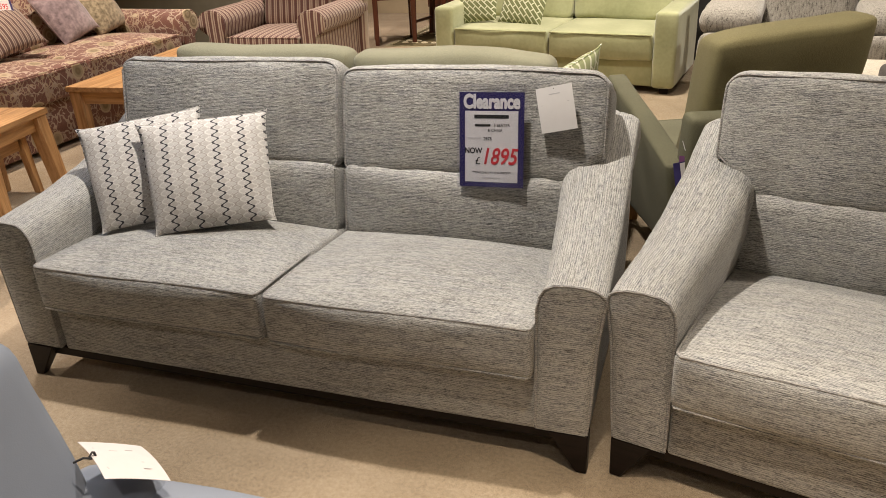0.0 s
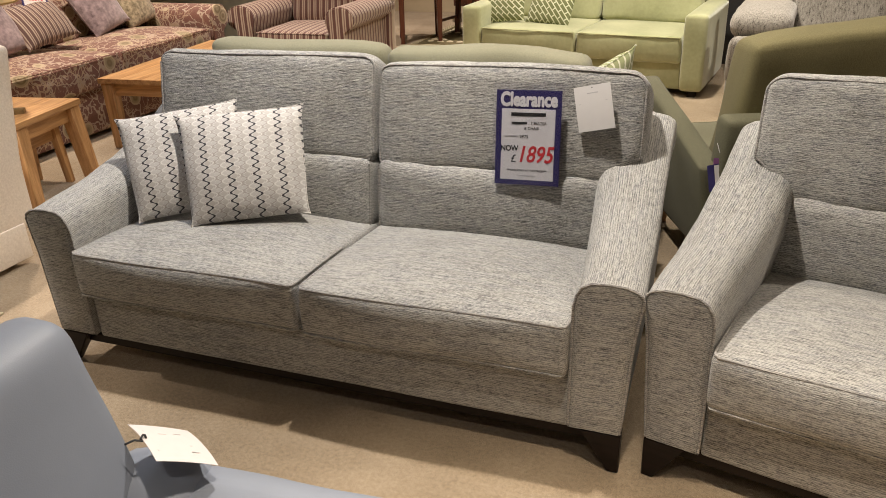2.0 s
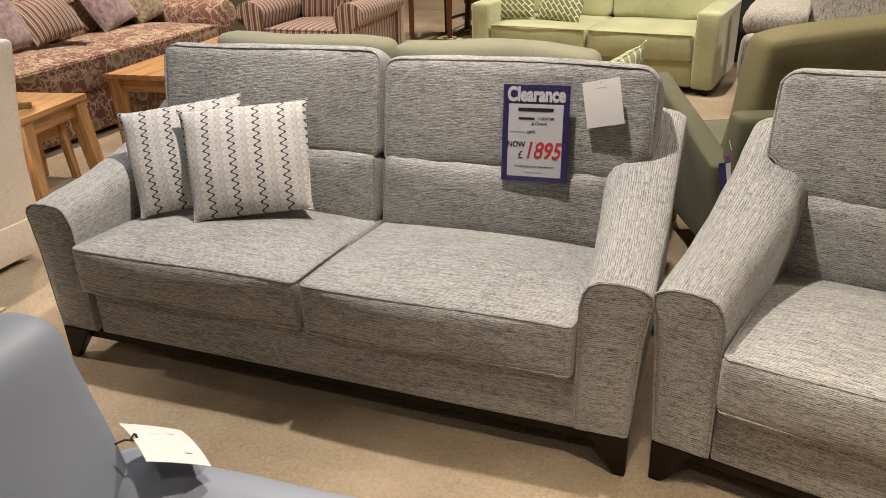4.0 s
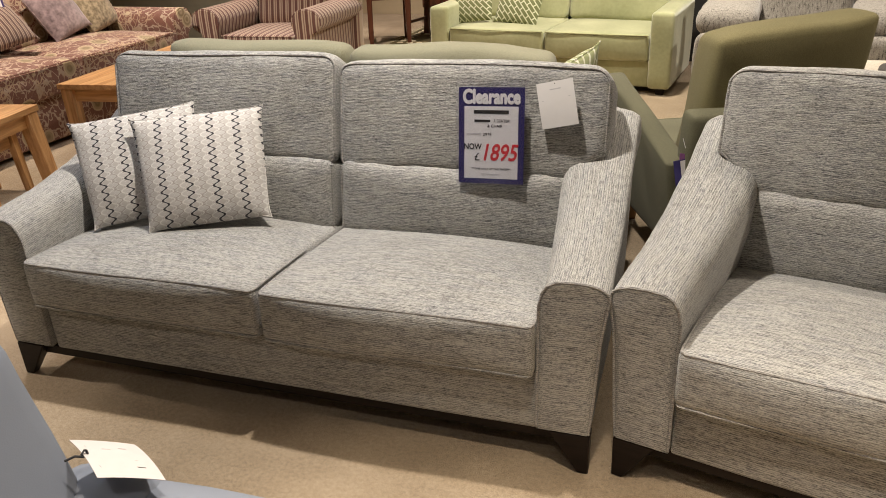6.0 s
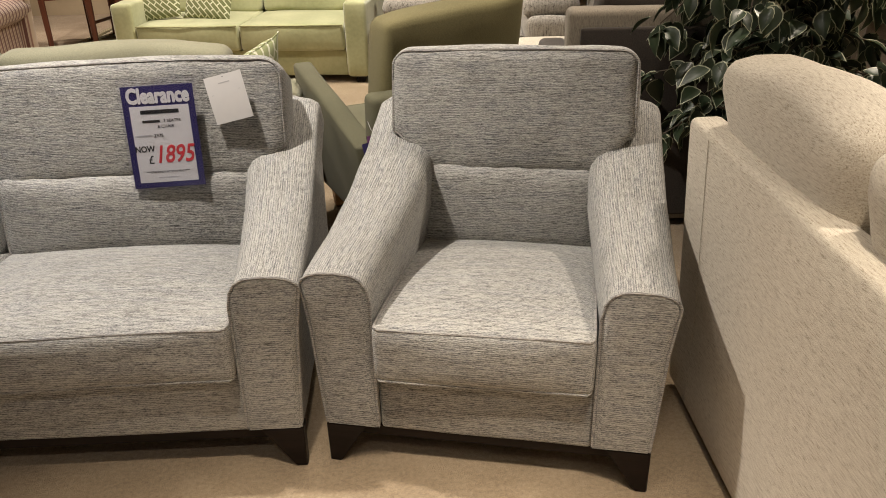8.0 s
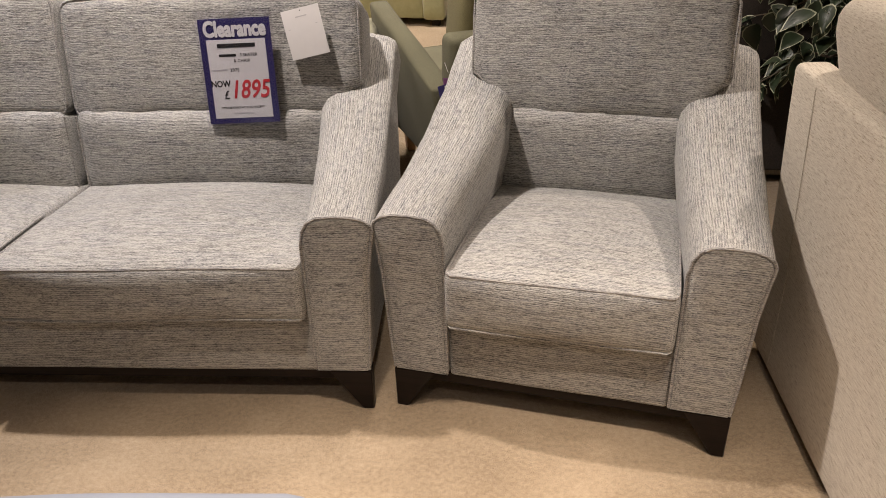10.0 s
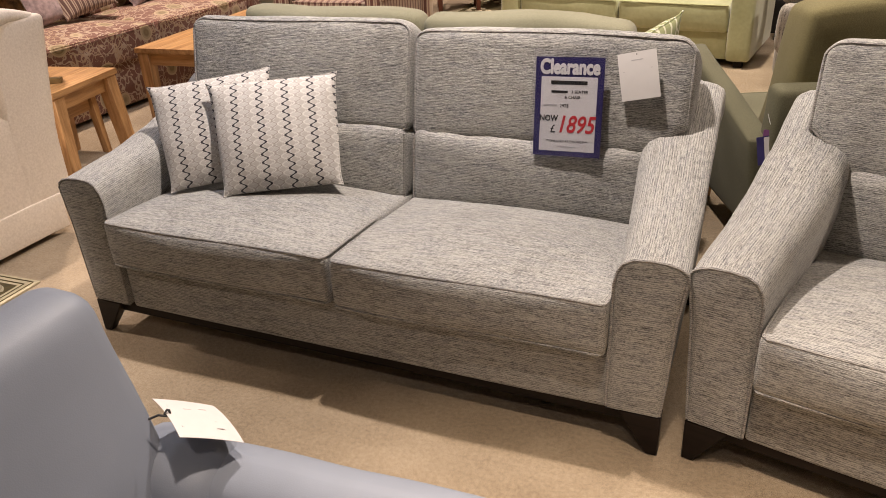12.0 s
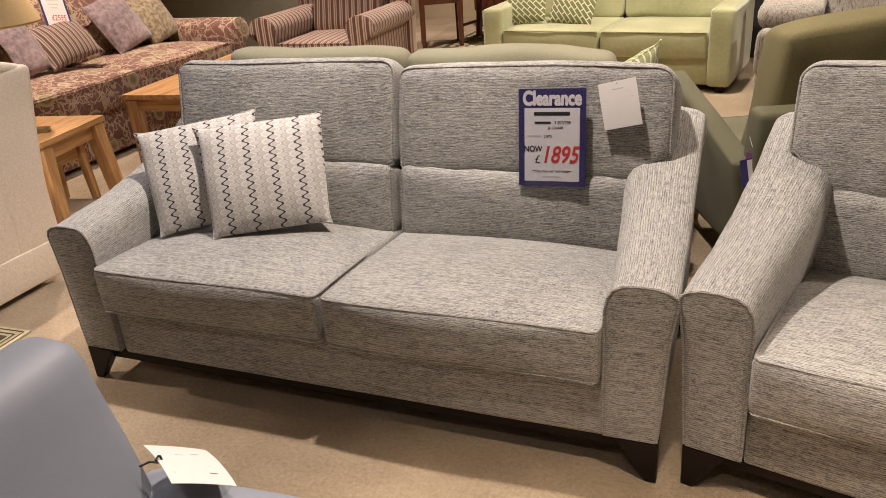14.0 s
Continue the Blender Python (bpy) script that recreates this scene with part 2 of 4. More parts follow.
MOSS = linen("moss_weave", (0.076, 0.072, 0.042), (0.13, 0.124, 0.074), 240, 0.4, 0.03)
OAT_Y, OAT_X = flecked("oatmeal_fleck_along", 1, (0.245, 0.203, 0.148), (0.455, 0.4, 0.32), (0.59, 0.54, 0.45)), flecked("oatmeal_fleck_across", 0, (0.245, 0.203, 0.148), (0.455, 0.4, 0.32), (0.59, 0.54, 0.45))
STONE = flecked("stone_fleck", 2, (0.05, 0.043, 0.036), (0.2, 0.18, 0.155), (0.32, 0.295, 0.26), 95.0, 13.0)
BROWN = linen("brown_weave", (0.022, 0.016, 0.012), (0.05, 0.038, 0.03), 220, 0.3)
TAUPE = flecked("taupe_trim", 2, (0.11, 0.09, 0.065), (0.2, 0.17, 0.13), (0.28, 0.24, 0.19))
BLUE = leather("powder_blue_leather", (0.212, 0.236, 0.287))
FLORAL = floral("rose_floral")
ZIGZAG = zigzag("zigzag_cotton")
LINKS = keylinks("sage_links", (0.26, 0.28, 0.13), (0.6, 0.6, 0.46), 0.085)
LINKS_G = keylinks("bright_links", (0.14, 0.15, 0.06), (0.55, 0.56, 0.4), 0.08)
ST = ((0.13, 0.05, 0.042), (0.5, 0.4, 0.31), (0.23, 0.125, 0.1))
STRIPE_X, STRIPE_Y = striped("rose_stripe_across", 0, 0.058, *ST), striped("rose_stripe_along", 1, 0.058, *ST)
STRIPE_C = striped("cushion_stripe", 0, 0.042, (0.09, 0.042, 0.036), (0.4, 0.315, 0.25), (0.15, 0.08, 0.066))
MAUVE = linen("mauve_velvet", (0.07, 0.045, 0.05), (0.4, 0.3, 0.31), 34, 0.5, 0.4)
PAISLEY = linen("paisley_weave", (0.1, 0.075, 0.04), (0.42, 0.34, 0.22), 38, 0.15)
CARPET = carpet()
PAPER = plain("white_paper", (0.68, 0.66, 0.655), 0.7, 0, 0.03)
PURPLE = plain("purple_print", (0.034, 0.028, 0.125), 0.5, 0, 0.08)
BLACK = plain("black_print", (0.02, 0.02, 0.022), 0.6)
GREY_INK = plain("grey_ink", (0.5, 0.49, 0.5), 0.7)
ROSE_CARD = plain("rose_white_card", (0.56, 0.515, 0.51), 0.75, 0, 0.04)
FAINT_INK = plain("faint_ink", (0.42, 0.39, 0.39), 0.7, 0, 0.05)
RED = plain("red_marker", (0.62, 0.035, 0.045), 0.6)
FILM = clear_film()
WALLP = plain("tan_wallpaper", (0.55, 0.45, 0.3), 0.85, 0, 0.12, 6)
DADO = plain("grey_green_dado", (0.3, 0.29, 0.23), 0.7, 0, 0.15, 8)
CEILP = plain("ceiling_paint", (0.6, 0.59, 0.56), 0.9, 0, 0.05, 4)
DARKP = plain("flat_black_paint", (0.015, 0.014, 0.014), 0.6)
SHADE = plain("tan_shade_fabric", (0.6, 0.42, 0.2), 0.9, 0, 0.1, 80)
AMBER = plain("amber_mottled_glass", (0.2, 0.11, 0.05), 0.12, 0, 0.8, 30)
GREENLEAF = plain("dark_leaf", (0.042, 0.065, 0.034), 0.42, 0, 0.5, 12)
CREAMLEAF = plain("cream_leaf_edge", (0.46, 0.48, 0.34), 0.4, 0, 0.4, 30)
BARK = wood("grey_bark", 2, (0.06, 0.045, 0.03), (0.15, 0.12, 0.09), 0.9)
POT = plain("brown_pot_glaze", (0.06, 0.04, 0.03), 0.4, 0, 0.3)
RUGM = plain("rug_field", (0.13, 0.1, 0.04), 0.95, 0, 0.5, 25)
RUGB = plain("rug_border", (0.52, 0.45, 0.3), 0.95, 0, 0.2, 40)
RUGD = plain("rug_figure", (0.6, 0.52, 0.36), 0.95, 0, 0.3, 40)
CHROME = plain("brushed_steel", (0.6, 0.58, 0.55), 0.3, 1.0, 0.05)
BRONZE = plain("bronze_plastic", (0.2, 0.13, 0.05), 0.4, 0, 0.3, 60)
PLUM = plain("plum_ribbon", (0.22, 0.08, 0.22), 0.6)


# ---- mesh helpers ----
def part(name, bm, material, parent=None, label="", smooth=True):
    bmesh.ops.recalc_face_normals(bm, faces=bm.faces)
    me = bpy.data.meshes.new(name)
    bm.to_mesh(me)
    bm.free()
    for m in material if isinstance(material, (list, tuple)) else [material]:
        me.materials.append(m)
    if smooth:
        me.polygons.foreach_set("use_smooth", [True] * len(me.polygons))
        me.set_sharp_from_angle(angle=radians(42))
    ob = new(name, me)
    if parent:
        ob.parent = parent
    if label:
        tagged(ob, label)
    return ob


def thing(name, m, label, category, group="", kind=""):
    ob = new(name)
    ob.matrix_world = m
    ob.empty_display_size = 0.1
    return tagged(ob, label, category, group, kind)


def ticks(half, r, n):
    inner = [-half + r + (2 * half - 2 * r) * i / n for i in range(n + 1)]
    edge = [half - r + r * math.sin(a * math.pi / 2 / 3) for a in (1, 2, 3)]
    return [-e for e in reversed(edge)] + inner + edge


def puff(w, d, h, r=0.03, crown=(0.0, 0.0, 0.0), n=(8, 6, 3), at=(0, 0, 0), shape=None, wob=0.003, seed=0.0):
    """A rounded upholstered block, w x d x h, whose faces swell by crown; centred on at; shape(v) bends it afterwards."""
    hx, hy, hz = w / 2, d / 2, h / 2
    r = min(r, hx * 0.98, hy * 0.98, hz * 0.98)
    xs, ys, zs = ticks(hx, r, n[0]), ticks(hy, r, n[1]), ticks(hz, r, n[2])
    bm, made = bmesh.new(), {}

    def vert(i, j, k):
        if (i, j, k) not in made:
            p = Vector((xs[i], ys[j], zs[k]))
            q = Vector([max(-a + r, min(a - r, c)) for c, a in zip(p, (hx, hy, hz))])
            e = p - q
            p = q + e * (r / e.length) if e.length > 1e-6 else p
            u = Vector((p.x / hx, p.y / hy, p.z / hz))
            s = [max(0.0, 1 - c * c) for c in u]
            p += Vector((crown[0] * u.x * s[1] * s[2], crown[1] * u.y * s[0] * s[2], crown[2] * u.z * s[0] * s[1]))
            if wob:
                p += noise.noise_vector(p * 5 + Vector((seed, seed * 2, 1))) * wob
            p += Vector(at)
            made[i, j, k] = bm.verts.new(shape(p) if shape else p)
        return made[i, j, k]

    X, Y, Z = len(xs) - 1, len(ys) - 1, len(zs) - 1
    for a, b, f in ((X, Y, lambda i, j, e: vert(i, j, e * Z)), (X, Z, lambda i, j, e: vert(i, e * Y, j)), (Y, Z, lambda i, j, e: vert(e * X, i, j))):
        for e in (0, 1):
            for i in range(a):
                for j in range(b):
                    bm.faces.new((f(i, j, e), f(i + 1, j, e), f(i + 1, j + 1, e), f(i, j + 1, e)))
    return bm


def loft(rows, caps=(True, True), closed=True, unwrap=False):
    """Skin the rows; unwrap lays a texture map in metres, along the rows' sequence and around each row."""
    bm = bmesh.new()
    uv = bm.loops.layers.uv.new("map") if unwrap else None
    vs = [[bm.verts.new(p) for p in row] for row in rows]
    n = len(rows[0])
    for a, b in zip(vs, vs[1:]):
        for i in range(n if closed else n - 1):
            f = bm.faces.new((a[i], a[(i + 1) % n], b[(i + 1) % n], b[i]))
            if unwrap:
                r, i2 = rows[0], i + 1
                s = [sum((Vector(r[k]) - Vector(r[k + 1])).length for k in range(q)) if q < n else sum((Vector(r[k]) - Vector(r[k + 1])).length for k in range(n - 1)) + 0.2 for q in (i, i2)]
                for lp, (vv, ss) in zip(f.loops, ((a[i], s[0]), (a[(i + 1) % n], s[1]), (b[(i + 1) % n], s[1]), (b[i], s[0]))):
                    lp[uv].uv = (vv.co.y * 1.05, ss)
    if caps[0]:
        bm.faces.new(vs[0])
    if caps[1]:
        bm.faces.new(vs[-1])
    return bm


def tube(points, r, seg=6, closed=False):
    pts = [Vector(p) for p in points]
    n, rows = len(pts), []
    up = Vector((0.13, 0.21, 0.97))
    for i, p in enumerate(pts):
        a = pts[(i - 1) % n] if closed or i else p
        b = pts[(i + 1) % n] if closed or i < n - 1 else p
        t = (b - a).normalized()
        s = t.cross(up)
        s = (s if s.length > 0.05 else t.cross(Vector((1, 0, 0)))).normalized()
        o = t.cross(s)
        rr = r[i] if isinstance(r, (list, tuple)) else r
        rows.append([p + (s * math.cos(k * 2 * math.pi / seg) + o * math.sin(k * 2 * math.pi / seg)) * rr for k in range(seg)])
    if closed:
        return loft(rows + rows[:1], (False, False))
    return loft(rows)


def box(x0, x1, y0, y1, z0, z1, bev=0.004):
    bm = bmesh.new()
    bmesh.ops.create_cube(bm, size=1, matrix=Matrix.LocRotScale(((x0 + x1) / 2, (y0 + y1) / 2, (z0 + z1) / 2), None, (x1 - x0, y1 - y0, z1 - z0)))
    if bev:
        bmesh.ops.bevel(bm, geom=bm.edges[:], offset=bev, segments=2, affect="EDGES", profile=0.7)
    return bm


def taper(top, bottom, z1, z0):
    """A leg: four-sided, from the top rectangle (x0, x1, y0, y1) at z1 to the bottom one at z0."""
    bm = loft([[(x0, y0, z), (x1, y0, z), (x1, y1, z), (x0, y1, z)] for (x0, x1, y0, y1), z in ((top, z1), (bottom, z0))])
    bmesh.ops.bevel(bm, geom=bm.edges[:], offset=0.003, segments=1, affect="EDGES")
    return bm


def throw_pillow(name, m, size, thick, material, label, group="", lean=0.065, tall=1.0, pinch=0.0):
    """A square scatter cushion standing in its local x-y plane, with pulled corners and a seam."""
    ob = thing(name, m, label, "cushion", group)
    n, h = 20, size / 2
    for side, nm in ((1, "front_panel"), (-1, "back_panel")):
        bm, g = bmesh.new(), []
        for j in range(n + 1):
            row = []
            for i in range(n + 1):
                u, v = math.sin((i / n - 0.5) * math.pi), math.sin((j / n - 0.5) * math.pi)
                t = thick / 2 * (max(0.0, 1 - u * u) * max(0.0, 1 - v * v)) ** 0.46
                x, y = h * u * (1 - lean * (1 - v ** 10)), h * v * (1 - lean * (1 - u ** 10))
                wr = 0.006 * noise.noise(Vector((u * 3 + h * 9, v * 3, m.translation.x)))
                row.append(bm.verts.new((x * (1 - pinch * (1 - v) / 2), y * tall, side * (t + (wr if t > 0.004 else 0)))))
            g.append(row)
        for j in range(n):
            for i in range(n):
                bm.faces.new((g[j][i], g[j][i + 1], g[j + 1][i + 1], g[j + 1][i]))
        part(nm, bm, material, ob)
    edge = [(h * u * (1 - lean * (1 - v ** 10)) * (1 - pinch * (1 - v) / 2), tall * h * v * (1 - lean * (1 - u ** 10)), 0) for u, v in
            [(-1 + k / 8, -1) for k in range(16)] + [(1, -1 + k / 8) for k in range(16)] + [(1 - k / 8, 1) for k in range(16)] + [(-1, 1 - k / 8) for k in range(16)]]
    part("seam", tube(edge, 0.0035, 5, True), material, ob)
    return ob


def letters(text, size, material, parent, at, name="lettering", bold=0.0, wide=1.0, slant=0.0, z=0.0012, fat=0.0):
    """Flat raised lettering in the parent's x-y plane, centred on at."""
    c = bpy.data.curves.new(name, "FONT")
    c.body, c.size, c.align_x, c.align_y, c.offset, c.shear, c.extrude, c.resolution_u = text, size, "CENTER", "CENTER", bold, slant, 0.0003, 3
    tmp = new("tmp", c)
    bpy.context.view_layer.update()
    me = bpy.data.meshes.new_from_object(tmp.evaluated_get(bpy.context.evaluated_depsgraph_get()))
    bpy.data.objects.remove(tmp)
    if fat:
        bm, src = bmesh.new(), me
        for k, (fx, fy) in enumerate(((0, 0), (1, 0), (-1, 0), (0, 1), (0, -1), (0.7, 0.7), (-0.7, 0.7), (0.7, -0.7), (-0.7, -0.7))):
            n0 = len(bm.verts)
            bm.from_mesh(src)
            bm.verts.ensure_lookup_table()
            for v in bm.verts[n0:]:
                v.co += Vector((fx * fat, fy * fat, k * 0.00003))
        bm.to_mesh(me)
        bm.free()
    me.materials.clear()
    me.materials.append(material)
    ob = new(name, me)
    ob.parent = parent
    ob.matrix_basis = Matrix.Translation((at[0], at[1], z)) @ Matrix.Diagonal((wide, 1, 1, 1))
    return ob


def slab(w, h, t, at=(0, 0, 0), bend=0.0, n=8):
    """A thin sheet in the x-y plane, bowed by bend."""
    bm = bmesh.new()
    for s in (0, 1):
        for j in range(n + 1):
            for i in range(n + 1):
                u, v = i / n - 0.5, j / n - 0.5
                bm.verts.new((at[0] + u * w, at[1] + v * h, at[2] + (t if s else 0) + bend * (1 - 4 * v * v) + bend * 0.4 * (1 - 4 * u * u)))
    bm.verts.ensure_lookup_table()
    k, N = n + 1, (n + 1) ** 2
    for j in range(n):
        for i in range(n):
            q = [j * k + i, j * k + i + 1, (j + 1) * k + i + 1, (j + 1) * k + i]
            bm.faces.new([bm.verts[a] for a in q])
            bm.faces.new([bm.verts[a + N] for a in reversed(q)])
    rim = [i for i in range(n)] + [n + j * k for j in range(n)] + [n * k + i for i in range(n, 0, -1)] + [j * k for j in range(n, 0, -1)]
    for a, b in zip(rim, rim[1:] + rim[:1]):
        bm.faces.new([bm.verts[c] for c in (a, b, b + N, a + N)])
    return bm


# ---- the room ----
def setting(name, bm, material, label, category):
    return tagged(part(name, bm, material, None, label, False), category=category, kind="structure")


X0, X1, Y0, Y1 = -7.0, 5.0, -4.0, 10.0
setting("floor", box(X0, X1, Y0, Y1, -0.1, 0.0, 0), CARPET, "tan short-pile carpet over the whole showroom floor", "floor")
setting("ceiling", box(X0, X1, Y0, Y1, CEIL, CEIL + 0.1, 0), CEILP, "plain white painted ceiling with recessed spots", "ceiling")
setting("wall_north", box(X0, X1, Y1, Y1 + 0.15, 0, CEIL, 0), WALLP, "tan papered wall at the far end", "wall")
setting("wall_south", box(X0, X1, Y0 - 0.15, Y0, 0, CEIL, 0), WALLP, "tan papered wall behind the walkway", "wall")
setting("wall_west", box(X0 - 0.15, X0, Y0, Y1, 0, CEIL, 0), WALLP, "tan papered side wall", "wall")
setting("wall_east", box(X1, X1 + 0.15, Y0, Y1, 0, CEIL, 0), WALLP, "tan papered side wall", "wall")
setting("wall_partition", box(-7.0, -4.1, 7.3, 7.42, 0.62, CEIL, 0), WALLP, "tan papered partition behind the striped armchair", "wall")
setting("trim", box(-7.0, -4.08, 7.28, 7.44, 0, 0.62, 0.004), DADO, "grey-green dado panel at the foot of the partition", "trim")


# No fitting is in view; a ring is added at every placed lamp.
def downlight():
    ob = thing("ceiling_spotlight", pose(SPOTS[0][0], SPOTS[0][1], CEIL), "recessed round steel ceiling spotlight, assumed, out of view", "light", "ceiling spots")
    ring = [(0.075 * math.cos(a), 0.075 * math.sin(a), -0.006) for a in (k * math.pi / 12 for k in range(24))]
    part("ring", tube(ring, 0.01, 6, True), CHROME, ob, "steel ring")
    return ob


first = downlight()
for sx, sy, *_ in SPOTS[1:]:
    copy_thing(first, pose(sx, sy, CEIL))


# ---- the grey suite ----
def arm_height(y):
    pts = [(-0.05, 0.572), (0.0, 0.577), (0.2, 0.597), (0.4, 0.638), (0.6, 0.704), (0.74, 0.772), (0.82, 0.805), (0.87, 0.79), (0.9, 0.73)]
    for (a, h), (b, k) in zip(pts, pts[1:]):
        if y <= b:
            f = (y - a) / (b - a)
            return h + (k - h) * (f * f * (3 - 2 * f) * 0.4 + f * 0.6)
    return pts[-1][1]


def arm_profile(h, base=0.125):
    """The section of a flared arm, from its inner foot over the top to its outer foot: (outwards, up)."""
    return [(0.0, base), (0.0, base + 0.15), (0.0, h - 0.16), (0.0, h - 0.075), (0.006, h - 0.042), (0.02, h - 0.017), (0.042, h - 0.004), (0.08, h),
            (0.125, h - 0.002), (0.152, h - 0.009), (0.17, h - 0.022), (0.175, h - 0.036), (0.173, h - 0.054), (0.168, h - 0.085), (0.158, h - 0.16), (0.147, base + 0.1), (0.14, base)]


def grey_seat(name, m, W, seats, label, category, laps=(0.092, 0.092), ear=0.075, leg_y=0.0, ahead=0.0, mid=0.0):
    """A sofa or armchair with flared arms, loose seat cushions and two-tier back cushions. Front middle at the origin, facing -y."""
    ob = thing(name, m, label, category)
    xi = W / 2 - 0.174
    for sgn in (-1, 1):
        rows = []
        for k, y in enumerate([0.004] + [0.02 + 0.88 * i / 18 for i in range(19)]):
            prof = arm_profile(arm_height(y))
            sh = 0.006 if k == 0 else 0.0
            tp = 1 - 0.06 * max(0.0, min(1.0, (y - 0.15) / 0.7))
            lean_in = 0.046 * max(0.0, min(1.0, (y - 0.08) / 0.5))
            rows.append([(sgn * (xi + s * tp * (1 - sh) - lean_in * (1 - s / 0.18) * max(0.0, min(1.0, (z - 0.3) / 0.25)) + 0.003 * noise.noise(Vector((s * 9, y * 6, z * 6 + sgn)))), y, z - sh * 0.5) for s, z in prof])
        arm = part("arm", loft(rows, (False, True), unwrap=True), GREY_Y, ob, "flared arm in ribbed chenille")
        prof = arm_profile(arm_height(0.0))
        inset = [(sgn * (xi + s), z) for s, z in prof]
        cx, cz = sgn * (xi + 0.08), 0.36
        rings = []
        for f, y in ((0.985, 0.006), (0.93, -0.004), (0.75, -0.011), (0.4, -0.015), (0.08, -0.016)):
            rings.append([(cx + (x - cx) * f, y, cz + (z - cz) * (f if f < 0.9 else f * 0.3 + 0.7)) for x, z in inset])
        part("arm_front", loft(rings, (False, True)), GREY_X, arm)
        part("piping", tube([(x, 0.0, max(z, 0.132)) for x, z in inset], 0.0042, 6), PIPE, arm, "darker corded piping")
    # front panel and frame
    part("front_panel", puff(2 * xi, 0.1, 0.208, 0.012, (0, 0.006, 0), (10, 2, 3), (0, 0.07, 0.212), wob=0.002), GREY_X, ob)
    part("seat_deck", box(-xi, xi, 0.1, 0.86, 0.14, 0.31), GREY_X, ob)
    part("back_frame", puff(2 * xi + 0.2, 0.13, 0.66, 0.03, (0, 0, 0), (8, 2, 6), (0, 0.835, 0.455), lambda p: Vector((p.x, p.y + 0.1 * max(0, p.z - 0.45), p.z))), GREY_X, ob)
    part("front_rail", box(-W / 2 + 0.06, W / 2 - 0.06, leg_y + 0.024, leg_y + 0.056, 0.082, 0.114, 0.003), ESPRESSO, ob, "espresso-stained rail")
    for sy in (leg_y, 0.82):
        for sgn in (-1, 1):
            a, b = sorted((sgn * (W / 2 - 0.14), sgn * (W / 2 - 0.03)))
            c, d = sorted((sgn * (W / 2 - 0.06), sgn * (W / 2 - 0.03)))
            part("leg", taper((a, b, sy - 0.004, sy + 0.046), (c, d, sy - 0.002, sy + 0.028), 0.126, 0.0), ESPRESSO, ob, "tapered espresso wooden leg")
    # cushions
    sw = 2 * xi / seats
    for i in range(seats):
        cx = -xi + sw * (i + 0.5) + (mid / 2 if seats > 1 else 0.0)
        w = sw - 0.011 + (0.0 if seats < 2 else mid if i == 0 else -mid)
        lap = laps[0] if i == 0 else laps[1]
        seed = i * 3.1 + W

        def sag(p):
            f = max(0.0, min(1.0, (p.y + 0.02) / 0.6))
            return Vector((p.x, p.y + 0.006 * math.sin((p.x - cx) * 7), p.z - 0.041 * f ** 1.3 * max(0.0, min(1.0, (p.z - 0.3) / 0.1))))

        seat = part("seat_cushion", puff(w, 0.64, 0.158, 0.022, (0.003, 0.016, 0.036), (18, 12, 4), (cx, 0.288, 0.376), sag, 0.0015, seed), GREY_X, ob)
        hw = w / 2 - 0.005
        for zz, rr, out in ((0.4495, 0.004, 0.0), (0.3025, 0.0038, 0.003)):
            front = [Vector((cx - hw + 0.012 + (2 * hw - 0.024) * k / 20, -0.027 - out, zz)) for k in range(21)]
            line = [Vector((cx - hw, 0.3, zz)), Vector((cx - hw, 0.1, zz)), Vector((cx - hw, 0.0, zz)), Vector((cx - hw + 0.003, -0.018, zz))] + front + [Vector((cx + hw - 0.003, -0.018, zz)), Vector((cx + hw, 0.0, zz)), Vector((cx + hw, 0.1, zz)), Vector((cx + hw, 0.3, zz))]
            part("piping", tube([sag(p) for p in line], rr, 6), PIPE if zz > 0.4 else GREY_X, seat, "stitched edge seam")

        def recline(p):
            return Vector((p.x, p.y + 0.052 - ahead + 0.12 * (p.z - 0.6) + 0.004 * noise.noise(Vector((p.x * 14, p.z * 5, seed))), p.z))

        lumbar = part("lumbar_cushion", puff(w, 0.17, 0.27, 0.045, (0, 0.016, 0), (20, 3, 6), (cx, 0.613, 0.52), recline, 0.004, seed + 1), GREY_X, ob)
        for sgn in (-1, 1):
            part("piping", tube([recline(Vector((cx + sgn * (w / 2 - 0.012), 0.5375, 0.41 + 0.028 * k))) for k in range(9)], 0.0036, 6), PIPE, lumbar, "darker corded piping")
        # head cushion, which laps over the arm on the outer side
        lo, hi = cx - w / 2, cx + w / 2
        if i == 0:
            lo -= lap
        if i == seats - 1:
            hi += lap
        z0, z1 = 0.622, 0.979 - (0.011 if i else 0.0)

        def head(p, lo=lo, hi=hi, i=i, seed=seed):
            lift = 0.0
            if i == 0:
                lift = max(lift, min(1.0, max(0.0, (lo + lap + 0.012 - p.x) / (lap * 0.85))))
            if i == seats - 1:
                lift = max(lift, min(1.0, max(0.0, (p.x - hi + lap + 0.012) / (lap * 0.85))))
            lift = (lift * 0.6 + lift * lift * (3 - 2 * lift) * 0.4) * ear
            f = (p.z - z0) / (z1 - z0)
            drop = 0.55 * max(0.0, p.y - 0.645) * max(0.0, f) ** 3
            edge_l, edge_r = max(0.0, (lo + 0.06 - p.x) / 0.06), max(0.0, (p.x - hi + 0.06) / 0.06)
            drop += max(0.0, f) ** 4 * ((0.03 if i == 0 else 0.012) * edge_l * edge_l + (0.03 if i == seats - 1 else 0.012) * edge_r * edge_r)
            z = p.z - drop + lift * (1 - f) + 0.006 * math.sin(p.x * 5 + seed)
